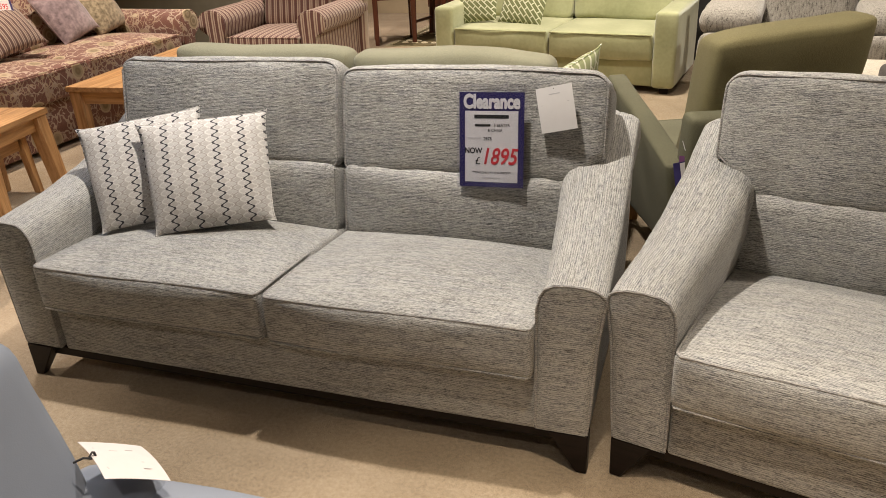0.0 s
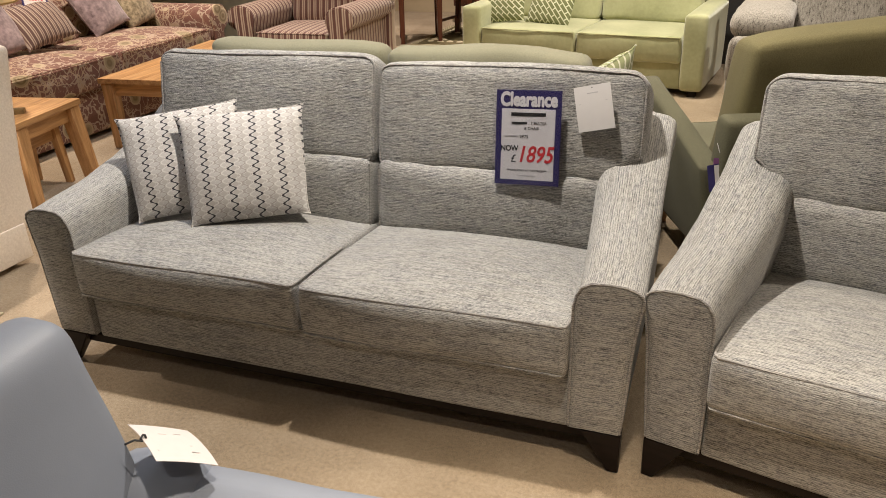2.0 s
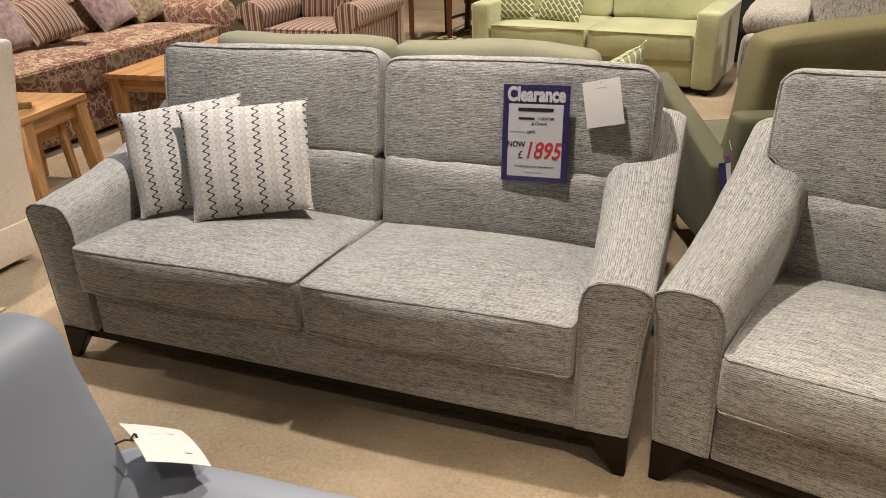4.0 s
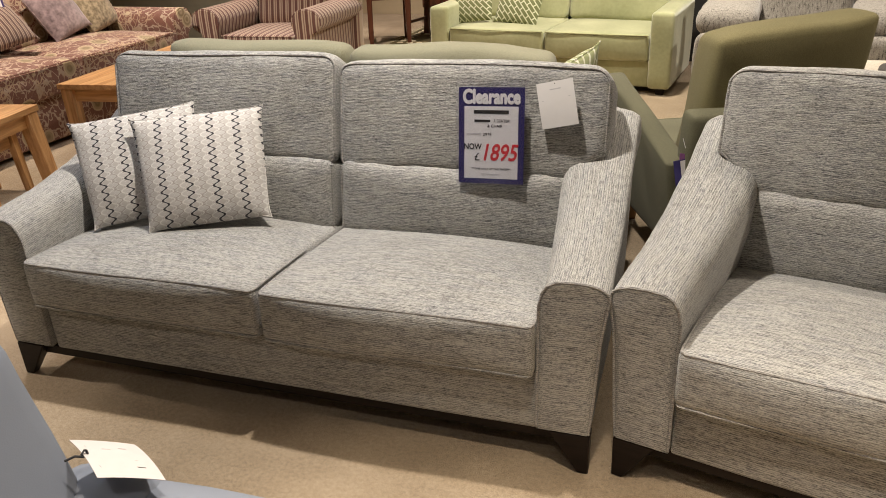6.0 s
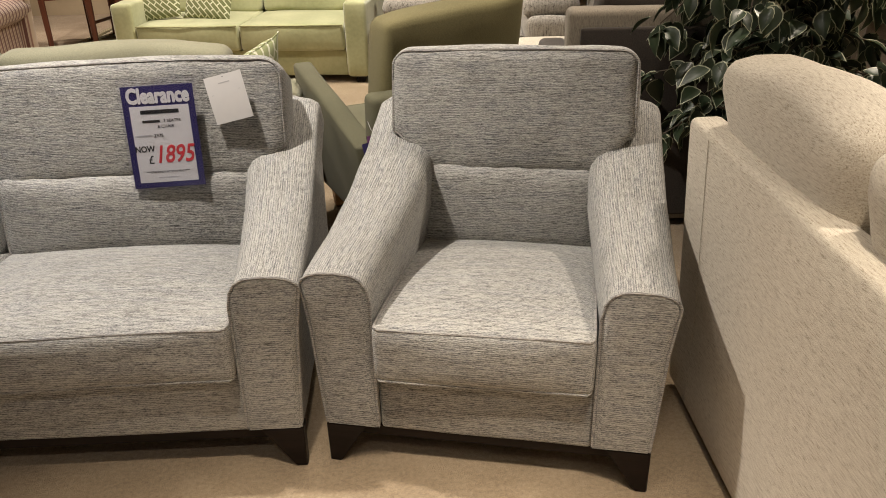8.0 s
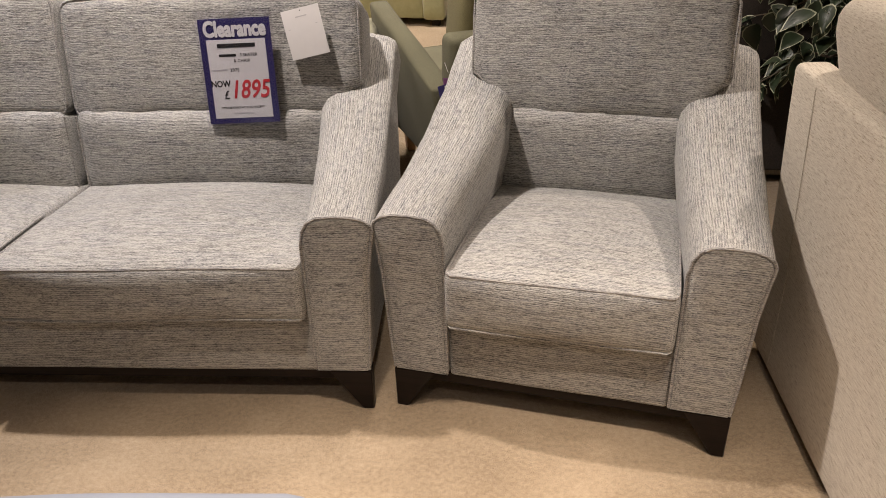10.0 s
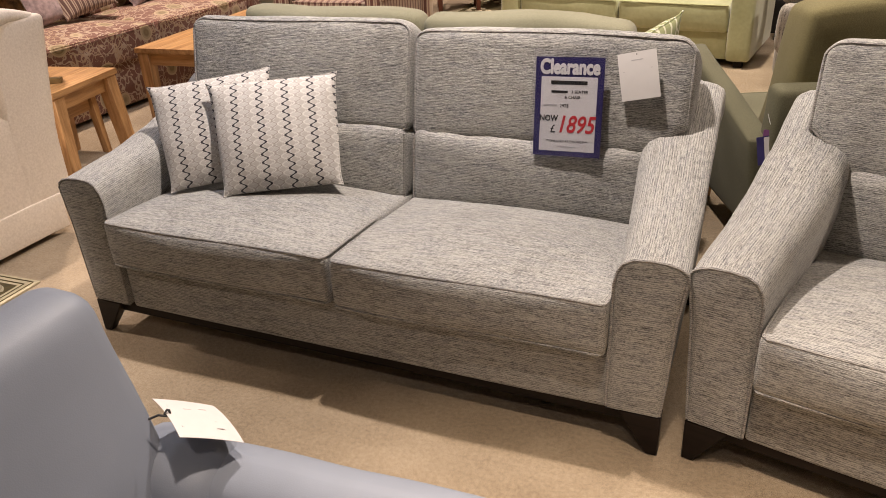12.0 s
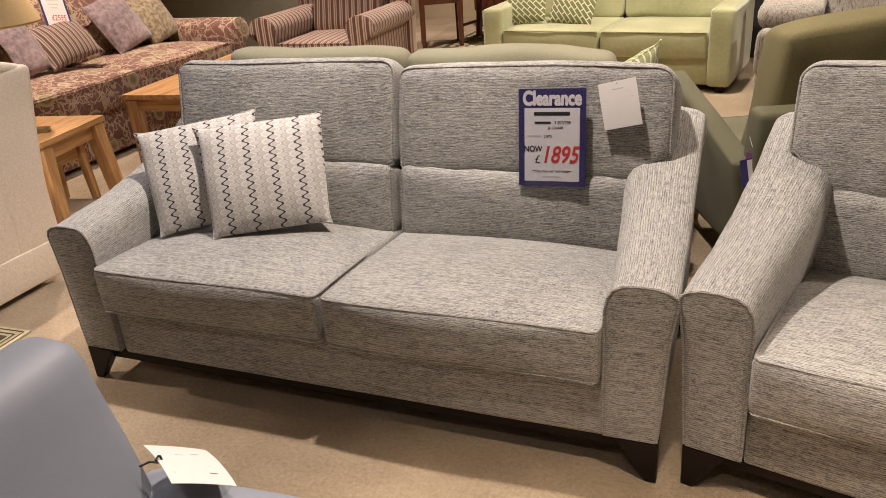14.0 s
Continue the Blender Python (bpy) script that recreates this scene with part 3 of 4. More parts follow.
            crease = 0.006 * noise.noise(Vector((p.x * 16, p.z * 3.5, seed))) * max(0.0, 1 - 1.3 * f) + 0.003 * noise.noise(Vector((p.x * 30, p.z * 7, seed + 4)))
            return Vector((p.x, p.y - ahead + 0.2 * (z - 0.62) + crease, z))

        cushion = part("back_cushion", puff(hi - lo, 0.175, z1 - z0, 0.03, (0.004, 0.014, 0.006), (44, 3, 14), ((lo + hi) / 2, 0.687, (z0 + z1) / 2), head, 0.005, seed + 2), GREY_X, ob)
        pts, r = [], 0.03
        ax0, ax1, az0, az1 = lo + 0.007, hi - 0.007, z0 + 0.008, z1 - 0.006
        for (qx, qz, a0) in ((ax1 - r, az0 + r, 300), (ax1 - r, az1 - r, 0), (ax0 + r, az1 - r, 90), (ax0 + r, az0 + r, 180)):
            pts += [(qx + r * math.cos(radians(a0 + d)), qz + r * math.sin(radians(a0 + d))) for d in ((0, 20, 40, 60) if a0 == 300 else (0, 30, 60, 90))]
        if i == seats - 1:
            pts = [(hi - lap - 0.02, az0), (ax1 - r, az0)] + pts
        if i == 0:
            pts.append((lo + lap + 0.02, az0))
        dense = []
        for (ax, az), (bx, bz) in zip(pts, pts[1:]):
            steps = max(1, int(math.hypot(bx - ax, bz - az) / 0.02))
            dense += [(ax + (bx - ax) * k / steps, az + (bz - az) * k / steps) for k in range(steps)]
        part("piping", tube([head(Vector((x, 0.6075, z))) for x, z in dense], 0.0042, 6), PIPE, cushion, "darker corded piping")
    return ob


grey_sofa = grey_seat("sofa", pose(-0.953, 1.637, 0, 0, 0, 0.8), 1.982, 2, "grey ribbed chenille sofa with flared arms and dark wooden legs", "sofa", (0.062, 0.092), ahead=0.037, mid=0.014)
grey_chair = grey_seat("armchair", pose(0.478, 1.583, 0, 0, 0, -11.8), 0.9, 1, "matching grey ribbed chenille armchair with dark wooden legs", "armchair", ear=0.105, leg_y=0.002)


def upright(o, ux, up):
    """A pose whose x runs along ux and whose y runs as near as may be along up."""
    x = Vector(ux).normalized()
    zz = x.cross(Vector(up)).normalized()
    y = zz.cross(x)
    m = Matrix((x, y, zz)).transposed().to_4x4()
    m.translation = o
    return m


throw_pillow("scatter_cushion", upright((-1.355, 2.025, 0.648), (0.353, 0.196, 0.007), (-0.102, 0.146, 0.316)) @ pose(0.004, 0.0, 0, 0, 0, 1.2), 0.436, 0.13, ZIGZAG,
             "cream scatter cushion with wavy charcoal lines, leaning on another cushion", "cushions on the sofa", 0.05, tall=0.88, pinch=0.09)
throw_pillow("scatter_cushion", upright((-1.588, 2.02, 0.645), (0.35, 0.212, 0.036), (-0.147, 0.123, 0.32)) @ pose(-0.004, 0, 0, 0, 0, 1), 0.425, 0.12, ZIGZAG,
             "cream scatter cushion with wavy charcoal lines, against the sofa arm", "cushions on the sofa", 0.05, tall=0.88, pinch=0.09)


def bar(w, h, at, material, parent, name="printed_bar"):
    return part(name, slab(w, h, 0.0004, (at[0], at[1], 0.0012), 0, 1), material, parent, "", False)


def clearance_sign(m):
    ob = thing("price_sign", m, "purple and white clearance price sign in a clear plastic sleeve", "sign")
    part("purple_border", slab(0.207, 0.295, 0.0006), PURPLE, ob, "purple printed border")
    part("white_panel", slab(0.17, 0.222, 0.0005, (0, -0.021, 0.0005)), PAPER, ob, "white printed panel")
    part("sleeve", slab(0.224, 0.325, 0.0004, (0.0, 0.008, 0.0022)), FILM, ob, "clear plastic sleeve").visible_shadow = False
    letters("Clearance", 0.059, PAPER, ob, (0, 0.117), "heading", 0.0, 0.75, fat=0.003)
    bar(0.11, 0.011, (0.0, 0.073), BLACK, ob)
    bar(0.05, 0.007, (-0.028, 0.046), BLACK, ob)
    letters("3 SEATER", 0.0125, BLACK, ob, (0.033, 0.046), "product_line")
    letters("& CHAIR", 0.0125, BLACK, ob, (0.012, 0.03), "product_line")
    bar(0.044, 0.0035, (-0.055, 0.006), GREY_INK, ob)
    letters("2975", 0.014, BLACK, ob, (-0.012, 0.004), "old_price")
    letters("NOW", 0.025, BLACK, ob, (-0.058, -0.034), "price_word", 0.0, 0.86, fat=0.0007)
    letters("£", 0.034, BLACK, ob, (-0.044, -0.066), "pound_mark")
    letters("1895", 0.072, RED, ob, (0.024, -0.053), "price", 0.0, 0.8, 0.25, fat=0.0012)
    letters("***ONE ONLY AT THIS PRICE***", 0.0088, BLACK, ob, (0.0, -0.102), "small_print")
    bar(0.06, 0.002, (0.0, -0.118), GREY_INK, ob)
    return ob


clearance_sign(upright((-0.409, 2.2, 0.766), (0.22, 0.006, 0.006), (-0.012, 0.056, 0.285)))


def swing_card(m):
    ob = thing("paper_tag", m, "plain white cardboard tag pinned to the sofa back", "tag")
    part("card", slab(0.112, 0.136, 0.0008, (0, 0, 0), 0.002), PAPER, ob)
    part("hole", slab(0.003, 0.003, 0.0004, (0.0, 0.061, 0.002), 0, 1), BLACK, ob, "punched hole")
    bar(0.034, 0.003, (0.0, 0.045), GREY_INK, ob).location.z = 0.0015
    for k, (bx, bz) in enumerate(((-0.035, 0.015), (0.0, 0.018), (0.032, 0.018), (0.0, 0.006), (0.0, -0.01))):
        bar(0.02, 0.0016, (bx, bz), GREY_INK, ob).location.z = 0.0015
    return ob


swing_card(upright((-0.211, 2.23, 0.868), (0.11, -0.001, 0.025), (-0.03, 0.033, 0.135)))


# ---- other upholstery ----
def settee(name, m, W, D, seats, mats, label, category, arm_w=0.16, arm_h=0.6, seat_h=0.44, frame_h=0.75, back_h=0.92, base_z=0.06, flare=0.0,
           legs=None, back_t=0.17, arm_r=0.03, scroll=False, back_n=0, lean=0.25, group="", puffy=0.02, seat_t=0.17, front_arm=0.0, hump=0.0, tip=0.0, back_r=0.05, back_in=0.2):
    """A settee or armchair facing -y, its front middle at the origin. mats: body, seat, back, arm."""
    body, seat_m, back_m, arm_m = mats
    ob = thing(name, m, label, category, group)
    xi = W / 2 - arm_w
    part("base", puff(2 * xi, D - 0.06, seat_h - seat_t - base_z, 0.015, (0, 0.004, 0), (8, 4, 2), (0, D / 2 + 0.03, (base_z + seat_h - seat_t) / 2), wob=0.002), body, ob)
    for sgn in (-1, 1):
        if scroll:
            prof = [(0.02, base_z), (0.02, arm_h - 0.2)] + [(0.1 + 0.1 * math.cos(a), arm_h - 0.1 + 0.1 * math.sin(a)) for a in [math.pi * (1.05 - k * 0.125) for k in range(11)]] + [(0.13, arm_h - 0.2), (0.13, base_z)]
            rows = [[(sgn * (xi + s * arm_w / 0.2), y, z) for s, z in prof] for y in (0.0, 0.012, 0.3, 0.6, D - 0.02)]
            rows[0] = [(x, y, z - 0.004) for x, y, z in rows[0]]
            arm = part("arm", loft(rows, (False, True)), arm_m, ob)
            cx = sgn * (xi + 0.09 * arm_w / 0.2)
            inset = [(x, z) for x, _, z in rows[0]]
            part("arm_front", loft([[(cx + (x - cx) * f, y, 0.4 + (z - 0.4) * g) for x, z in inset] for f, g, y in ((1, 1, 0.0), (0.9, 0.97, -0.012), (0.5, 0.8, -0.016), (0.05, 0.3, -0.016))], (False, True)), body, arm)
            part("piping", tube([(x, -0.002, z) for x, z in inset], 0.006, 5), body, arm)
        else:
            part("arm", puff(arm_w, D - 0.02, arm_h - base_z, arm_r, (puffy * 0.4, 0.004, puffy), (3, 8, 6), (sgn * (xi + arm_w / 2), D / 2 - 0.01 + front_arm, (arm_h + base_z) / 2),
                             lambda p, s=sgn: Vector((p.x + s * flare * (p.z - base_z) / (arm_h - base_z), p.y, p.z + hump * (p.y / D) * max(0, (p.z - 0.3))))), arm_m, ob)
    part("back_frame", puff(W - 0.02, 0.12, frame_h - base_z, 0.03, (0, 0, 0), (8, 2, 6), (0, D - 0.06, (frame_h + base_z) / 2), lambda p: Vector((p.x, p.y + lean * 0.35 * max(0, p.z - 0.3), p.z))), body, ob)
    sw = 2 * xi / seats
    for i in range(seats):
        cx = -xi + sw * (i + 0.5)
        seat = part("seat_cushion", puff(sw - 0.008, D - 0.2, seat_t, 0.03, (0.004, 0.012, puffy), (10, 8, 3), (cx, D / 2 - 0.1, seat_h - seat_t / 2), None, 0.004, i * 2.2 + W), seat_m, ob)
        hw = sw / 2 - 0.01
        part("piping", tube([(cx - hw + 2 * hw * k / 10, 0.0 - 0.006 * (1 - (k / 5 - 1) ** 2), seat_h - 0.012 + puffy * 0.2) for k in range(11)], 0.005, 5), seat_m, seat)
    nb = back_n or seats
    bw = 2 * xi / nb
    for i in range(nb):
        cx = -xi + bw * (i + 0.5)
        part("back_cushion", puff(bw - 0.008, back_t, back_h - seat_h + 0.01, back_r, (0.004, 0.03, 0.012), (10, 3, 8), (cx, D - back_in, (back_h + seat_h) / 2),
                                  lambda p: Vector((p.x, p.y + lean * (p.z - seat_h - 0.15), p.z + 0.008 * math.sin(p.x * 9) + tip * p.x * (p.z - seat_h) / 0.5)), 0.011, i * 1.7 + W), back_m, ob)
    for sgn in (-1, 1):
        for y in (0.05, D - 0.1):
            if legs:
                x = sgn * (W / 2 - 0.09)
                part("leg", taper((x - 0.03, x + 0.03, y, y + 0.06), (x - 0.018, x + 0.018, y + 0.012, y + 0.048), base_z + 0.01, 0), legs, ob)
            else:
                x = sgn * (W / 2 - 0.08)
                part("foot", box(x - 0.03, x + 0.03, y, y + 0.06, 0, base_z + 0.01), ESPRESSO, ob)
    return ob


settee("sofa", pose(-1.16, 3.62, 0, 0, 0, 180), 1.94, 0.92, 2, (SAGE, SAGE, SAGE, SAGE), "sage green woven sofa standing back to back with the grey sofa", "sofa",
       0.14, 0.6, 0.46, 0.78, 0.91, 0.12, legs=OAK_Z)
settee("armchair", pose(0.15, 3.7, 0, 0, 0, 203.6), 0.76, 0.86, 1, (MOSS, MOSS, MOSS_LIT, MOSS), "olive green armchair with a high loose back cushion, seen from behind", "armchair",
       0.09, 0.69, 0.46, 0.72, 0.99, 0.16, 0.05, OAK_Z, 0.2, tip=-0.12, back_r=0.032, arm_r=0.018, hump=-0.42)
settee("sofa", pose(-1.06, 6.07, 0, 0, 0, -6.5), 1.98, 0.95, 2, (LIME, LIME, LIME, LIME), "lime green velvet sofa with square arms", "sofa", 0.17, 0.61, 0.45, 0.72, 0.9, 0.05, seat_t=0.2)


def oatmeal_sofa(m, L=2.16):
    """A deep sofa facing +x; its upright back panel stands along y, with the far end at the origin."""
    ob = thing("sofa", m, "oatmeal flecked sofa with plump back cushions, seen from behind", "sofa")
    part("back_frame", puff(0.09, L, 0.82, 0.02, (0.004, 0, 0), (2, 14, 8), (0.045, -L / 2, 0.44), lambda p: Vector((p.x - 0.05 * max(0.0, p.z - 0.3), p.y, p.z)), 0.003), OAT_Y, ob)
    for y in (-0.17, -1.15, -1.95):
        part("back_seam", tube([(-0.0035 - 0.05 * max(0.0, z - 0.3), y, z) for z in (0.06, 0.3, 0.5, 0.7, 0.835)], 0.001, 5), OAT_Y, ob, "sewn back seam")
    part("base", puff(0.8, L - 0.3, 0.25, 0.02, (0, 0, 0), (5, 10, 3), (0.5, -L / 2, 0.155)), OAT_X, ob)
    for y in (-0.08, -L + 0.08):
        part("arm", puff(0.84, 0.16, 0.59, 0.04, (0, 0.004, 0.01), (8, 3, 6), (0.5, y, 0.325)), OAT_X, ob)
    n, w = 3, (L - 0.13) / 3
    for i in range(n):
        y = -0.065 - w * (i + 0.5)
        part("seat_cushion", puff(0.66, w - 0.01, 0.18, 0.04, (0.01, 0, 0.02), (8, 8, 3), (0.57, y, 0.37), None, 0.004, i), OAT_X, ob)
        part("back_cushion", puff(0.25, w - 0.012, 0.56, 0.085, (0.014, 0.012, 0.016), (4, 14, 9), (0.196, y, 0.752),
                                  lambda p: Vector((p.x - 0.3 * (p.z - 0.72), p.y, p.z + 0.006 * math.sin(p.y * 11))), 0.008, i * 1.7), OAT_Y, ob, "plump back cushion")
        top = [Vector((0.196 - 0.3 * 0.3 - 0.06, y - w * 0.42 + w * 0.84 * k / 10, 1.025 - 0.1 * abs(k / 5 - 1) ** 4)) for k in range(11)]
        part("cushion_seam", tube(top, 0.003, 5), OAT_Y, ob, "sewn cushion seam")
    for x in (0.06, 0.86):
        for y in (-0.1, -L + 0.1):
            part("foot", box(x - 0.03, x + 0.03, y - 0.03, y + 0.03, 0, 0.04), ESPRESSO, ob)
    return ob


oatmeal_sofa(pose(1.075, 1.965, 0))
brown = settee("recliner_chair", pose(1.55, 4.08, 0, 0, 0, 178), 1.2, 0.95, 1, (TAUPE, BROWN, BROWN, BROWN), "dark brown recliner chair with taupe trim, seen from behind", "armchair", 0.14, 0.66, 0.46, 0.95, 1.0, 0.03)
part("back_panel", puff(1.08, 0.03, 0.82, 0.012, (0, 0.004, 0), (6, 2, 6), (0, 0.955, 0.47), lambda p: Vector((p.x, p.y + 0.0875 * max(0, p.z - 0.3), p.z))), BROWN, brown, "dark brown back panel")
settee("sofa", pose(-3.85, 4.2, 0, 0, 0, 90), 2.56, 0.98, 2, (FLORAL, FLORAL, FLORAL, FLORAL), "rose brown sofa in cream floral fabric with scroll arms", "sofa", 0.24, 0.7, 0.53, 0.8, 1.02, 0.03, scroll=True, seat_t=0.2, puffy=0.05)
settee("armchair", pose(-3.34, 5.6, 0, 0, 0, 3), 1.16, 0.95, 1, (STRIPE_X, STRIPE_X, STRIPE_X, STRIPE_Y), "rose and cream striped armchair with scroll arms", "armchair", 0.25, 0.66, 0.45, 0.8, 0.98, 0.03, scroll=True)
settee("armchair", pose(-2.28, 1.19, 0, 0, 0, 180), 0.9, 0.7, 1, (OLIVE, OLIVE, OLIVE, OLIVE), "olive velvet armchair beside the rug", "armchair", 0.14, 0.6, 0.44, 0.6, 0.75, 0.05)


def recliner(m, W, label, material):
    """A padded recliner with pillow-topped arms and a rolled front edge."""
    ob = settee("recliner_chair", m, W, 1.0, 1, (material,) * 4, label, "armchair", 0.34, 0.6, 0.46, 0.85, 1.05, 0.04, arm_r=0.11, puffy=0.03, group="stone recliners")
    for sgn in (-1, 1):
        x = sgn * (W / 2 - 0.17)
        part("arm_pad", puff(0.37, 0.82, 0.15, 0.072, (0.01, 0.012, 0.022), (6, 8, 3), (x, 0.4, 0.645), lambda p: Vector((p.x, p.y, p.z - 0.5 * max(0.0, 0.09 - p.y) ** 1.3)), 0.01, x), material, ob, "plump arm pad")
        part("arm_nose", puff(0.33, 0.1, 0.3, 0.048, (0.01, 0.02, 0.01), (4, 2, 5), (x, -0.03, 0.43), None, 0.008, x + 2), material, ob)
    return ob


recliner(pose(0.73, 5.28, 0, 0, 0, -4), 1.28, "stone grey flecked recliner with pillow arms", STONE)
recliner(pose(2.2, 5.55, 0, 0, 0, -8), 1.28, "stone grey flecked recliner with pillow arms", STONE)


def footstool(m):
    ob = thing("footstool", m, "pale flecked upholstered footstool with a domed top", "footstool")
    part("base", puff(0.56, 0.5, 0.28, 0.03, (0, 0, 0), (5, 5, 3), (0, 0, 0.18)), STONE, ob)
    part("pad", puff(0.6, 0.54, 0.14, 0.06, (0.01, 0.01, 0.04), (8, 8, 3), (0, 0, 0.38)), OAT_X, ob, "pale domed pad")
    for sx in (-1, 1):
        for sy in (-1, 1):
            part("foot", box(sx * 0.22 - 0.025, sx * 0.22 + 0.025, sy * 0.19 - 0.025, sy * 0.19 + 0.025, 0, 0.05), ESPRESSO, ob)
    return ob


footstool(pose(1.16, 4.95, 0, 0, 0, -4))


def roll(path, radii, n=14):
    """A padded roll along a path that stays near an upright plane facing x."""
    for _ in range(2):
        fine_p, fine_r = [path[0]], [radii[0]]
        for (p, q), (a, b) in zip(zip(path, path[1:]), zip(radii, radii[1:])):
            fine_p += [Vector(p).lerp(Vector(q), 0.25), Vector(p).lerp(Vector(q), 0.75)]
            fine_r += [a * 0.75 + b * 0.25, a * 0.25 + b * 0.75]
        path, radii = fine_p + [path[-1]], fine_r + [radii[-1]]
    rows, X = [], Vector((1, 0, 0))
    for i, (c, r) in enumerate(zip(path, radii)):
        t = (Vector(path[min(i + 1, len(path) - 1)]) - Vector(path[max(i - 1, 0)])).normalized()
        u = X.cross(t).normalized()
        rows.append([Vector(c) + (X * math.cos(2 * math.pi * k / n) + u * math.sin(2 * math.pi * k / n)) * r for k in range(n)])
    return loft(rows)


def wing_chair(m):
    ob = settee("wing_chair", m, 0.8, 0.93, 1, (CREAM, CREAM_IN, CREAM_IN, CREAM), "cream woven wing chair with rolled arms and a valance", "armchair", 0.12, 0.6, 0.46, 0.93, 1.03, 0.03, lean=0.5)
    for sgn in (-1, 1):
        part("wing", puff(0.09, 0.25, 0.8, 0.03, (0.006, 0, 0), (2, 6, 10), (sgn * 0.358, 0.905, 0.55),
                          lambda p, s=sgn: Vector((p.x + s * 0.02 * max(0.0, p.z - 0.6), p.y + 0.16 * max(0.0, p.z - 0.45) * max(0.0, (p.y - 0.72) / 0.3), p.z - 0.12 * max(0.0, p.y - 0.85) * max(0.0, p.z - 0.6)))), CREAM, ob)
        part("wing_roll", roll([(sgn * 0.375, 1.06, 0.925), (sgn * 0.378, 0.98, 0.945), (sgn * 0.38, 0.91, 0.955), (sgn * 0.385, 0.845, 0.945), (sgn * 0.388, 0.805, 0.905), (sgn * 0.386, 0.79, 0.84), (sgn * 0.382, 0.79, 0.74), (sgn * 0.378, 0.795, 0.63), (sgn * 0.37, 0.805, 0.53)],
                               [0.024, 0.03, 0.036, 0.044, 0.05, 0.05, 0.044, 0.036, 0.026]), CREAM, ob)
        part("arm_roll", puff(0.15, 0.62, 0.13, 0.062, (0, 0, 0), (3, 8, 3), (sgn * 0.34, 0.32, 0.58)), CREAM, ob)
        part("valance", puff(0.014, 0.94, 0.16, 0.005, (0, 0, 0), (2, 10, 3), (sgn * 0.405, 0.48, 0.11)), CREAM, ob)
    return ob


wing_chair(pose(-3.115, 1.265, 0, 0, 0, 0))


def blue_recliner(m):
    """A leather recliner facing -y in its own frame."""
    ob = thing("recliner_chair", m, "powder blue leather recliner with a padded back", "armchair")
    part("base", puff(0.62, 0.8, 0.26, 0.03, (0, 0, 0), (6, 6, 3), (0, 0.47, 0.17)), BLUE, ob)
    part("seat_cushion", puff(0.56, 0.62, 0.17, 0.05, (0, 0.01, 0.03), (8, 8, 3), (0, 0.4, 0.37)), BLUE, ob)
    for sgn in (-1, 1):
        part("arm", puff(0.16, 0.8, 0.52, 0.07, (0.01, 0.01, 0.012), (4, 14, 6), (sgn * 0.345, 0.375, 0.3), lambda p: Vector((p.x, p.y, p.z + (0.055 * max(0.0, 0.72 - p.y) - 0.012) * max(0.0, p.z / 0.5))), 0.006), BLUE, ob)
        part("side_bolster", puff(0.17, 0.22, 0.47, 0.07, (0.01, 0.012, 0.01), (4, 4, 6), (sgn * 0.325, 0.785, 0.335), None, 0.006), BLUE, ob)
    part("backrest", puff(0.65, 0.13, 0.48, 0.045, (0.003, 0.02, 0.004), (8, 4, 8), (0, 0.842, 0.622), lambda p: Vector((p.x, p.y + 0.25 * (p.z - 0.5), p.z)), 0.006), BLUE, ob)
    for sgn in (-1, 1):
        for y in (0.12, 0.75):
            part("foot", box(sgn * 0.26 - 0.03, sgn * 0.26 + 0.03, y, y + 0.06, 0, 0.05), ESPRESSO, ob)
    return ob


blue_recliner(pose(0.09, 0.41, 0, 0, 0, 90))


def tie_tag(m):
    ob = thing("paper_tag", m, "pinkish white card tag tied to the blue recliner", "tag")
    part("card", slab(0.116, 0.13, 0.0008, (0, 0, 0), 0.005), ROSE_CARD, ob)
    for k in range(7):
        bar(0.0025, 0.006, (-0.043, 0.034 - 0.0115 * k), GREY_INK, ob).location.z = 0.004
    for bx, by in ((-0.012, 0.025), (0.018, 0.03), (-0.008, -0.018), (0.022, -0.012), (0.026, -0.035)):
        bar(0.014, 0.002, (bx, by), FAINT_INK, ob).location.z = 0.0056
    part("tie", tube([(-0.05, 0.004, 0.006), (-0.054, 0.006, 0.011), (-0.058, 0.004, 0.012), (-0.062, 0.0, 0.006), (-0.058, -0.003, 0.004), (-0.068, 0.006, 0.0), (-0.078, 0.012, -0.012)], 0.0021, 6), BLACK, ob, "black tie")
    return ob


tie_tag(upright((-0.645, 0.747, 0.622), (0.045, 0.079, -0.06), (-0.111, 0.059, 0.0)))


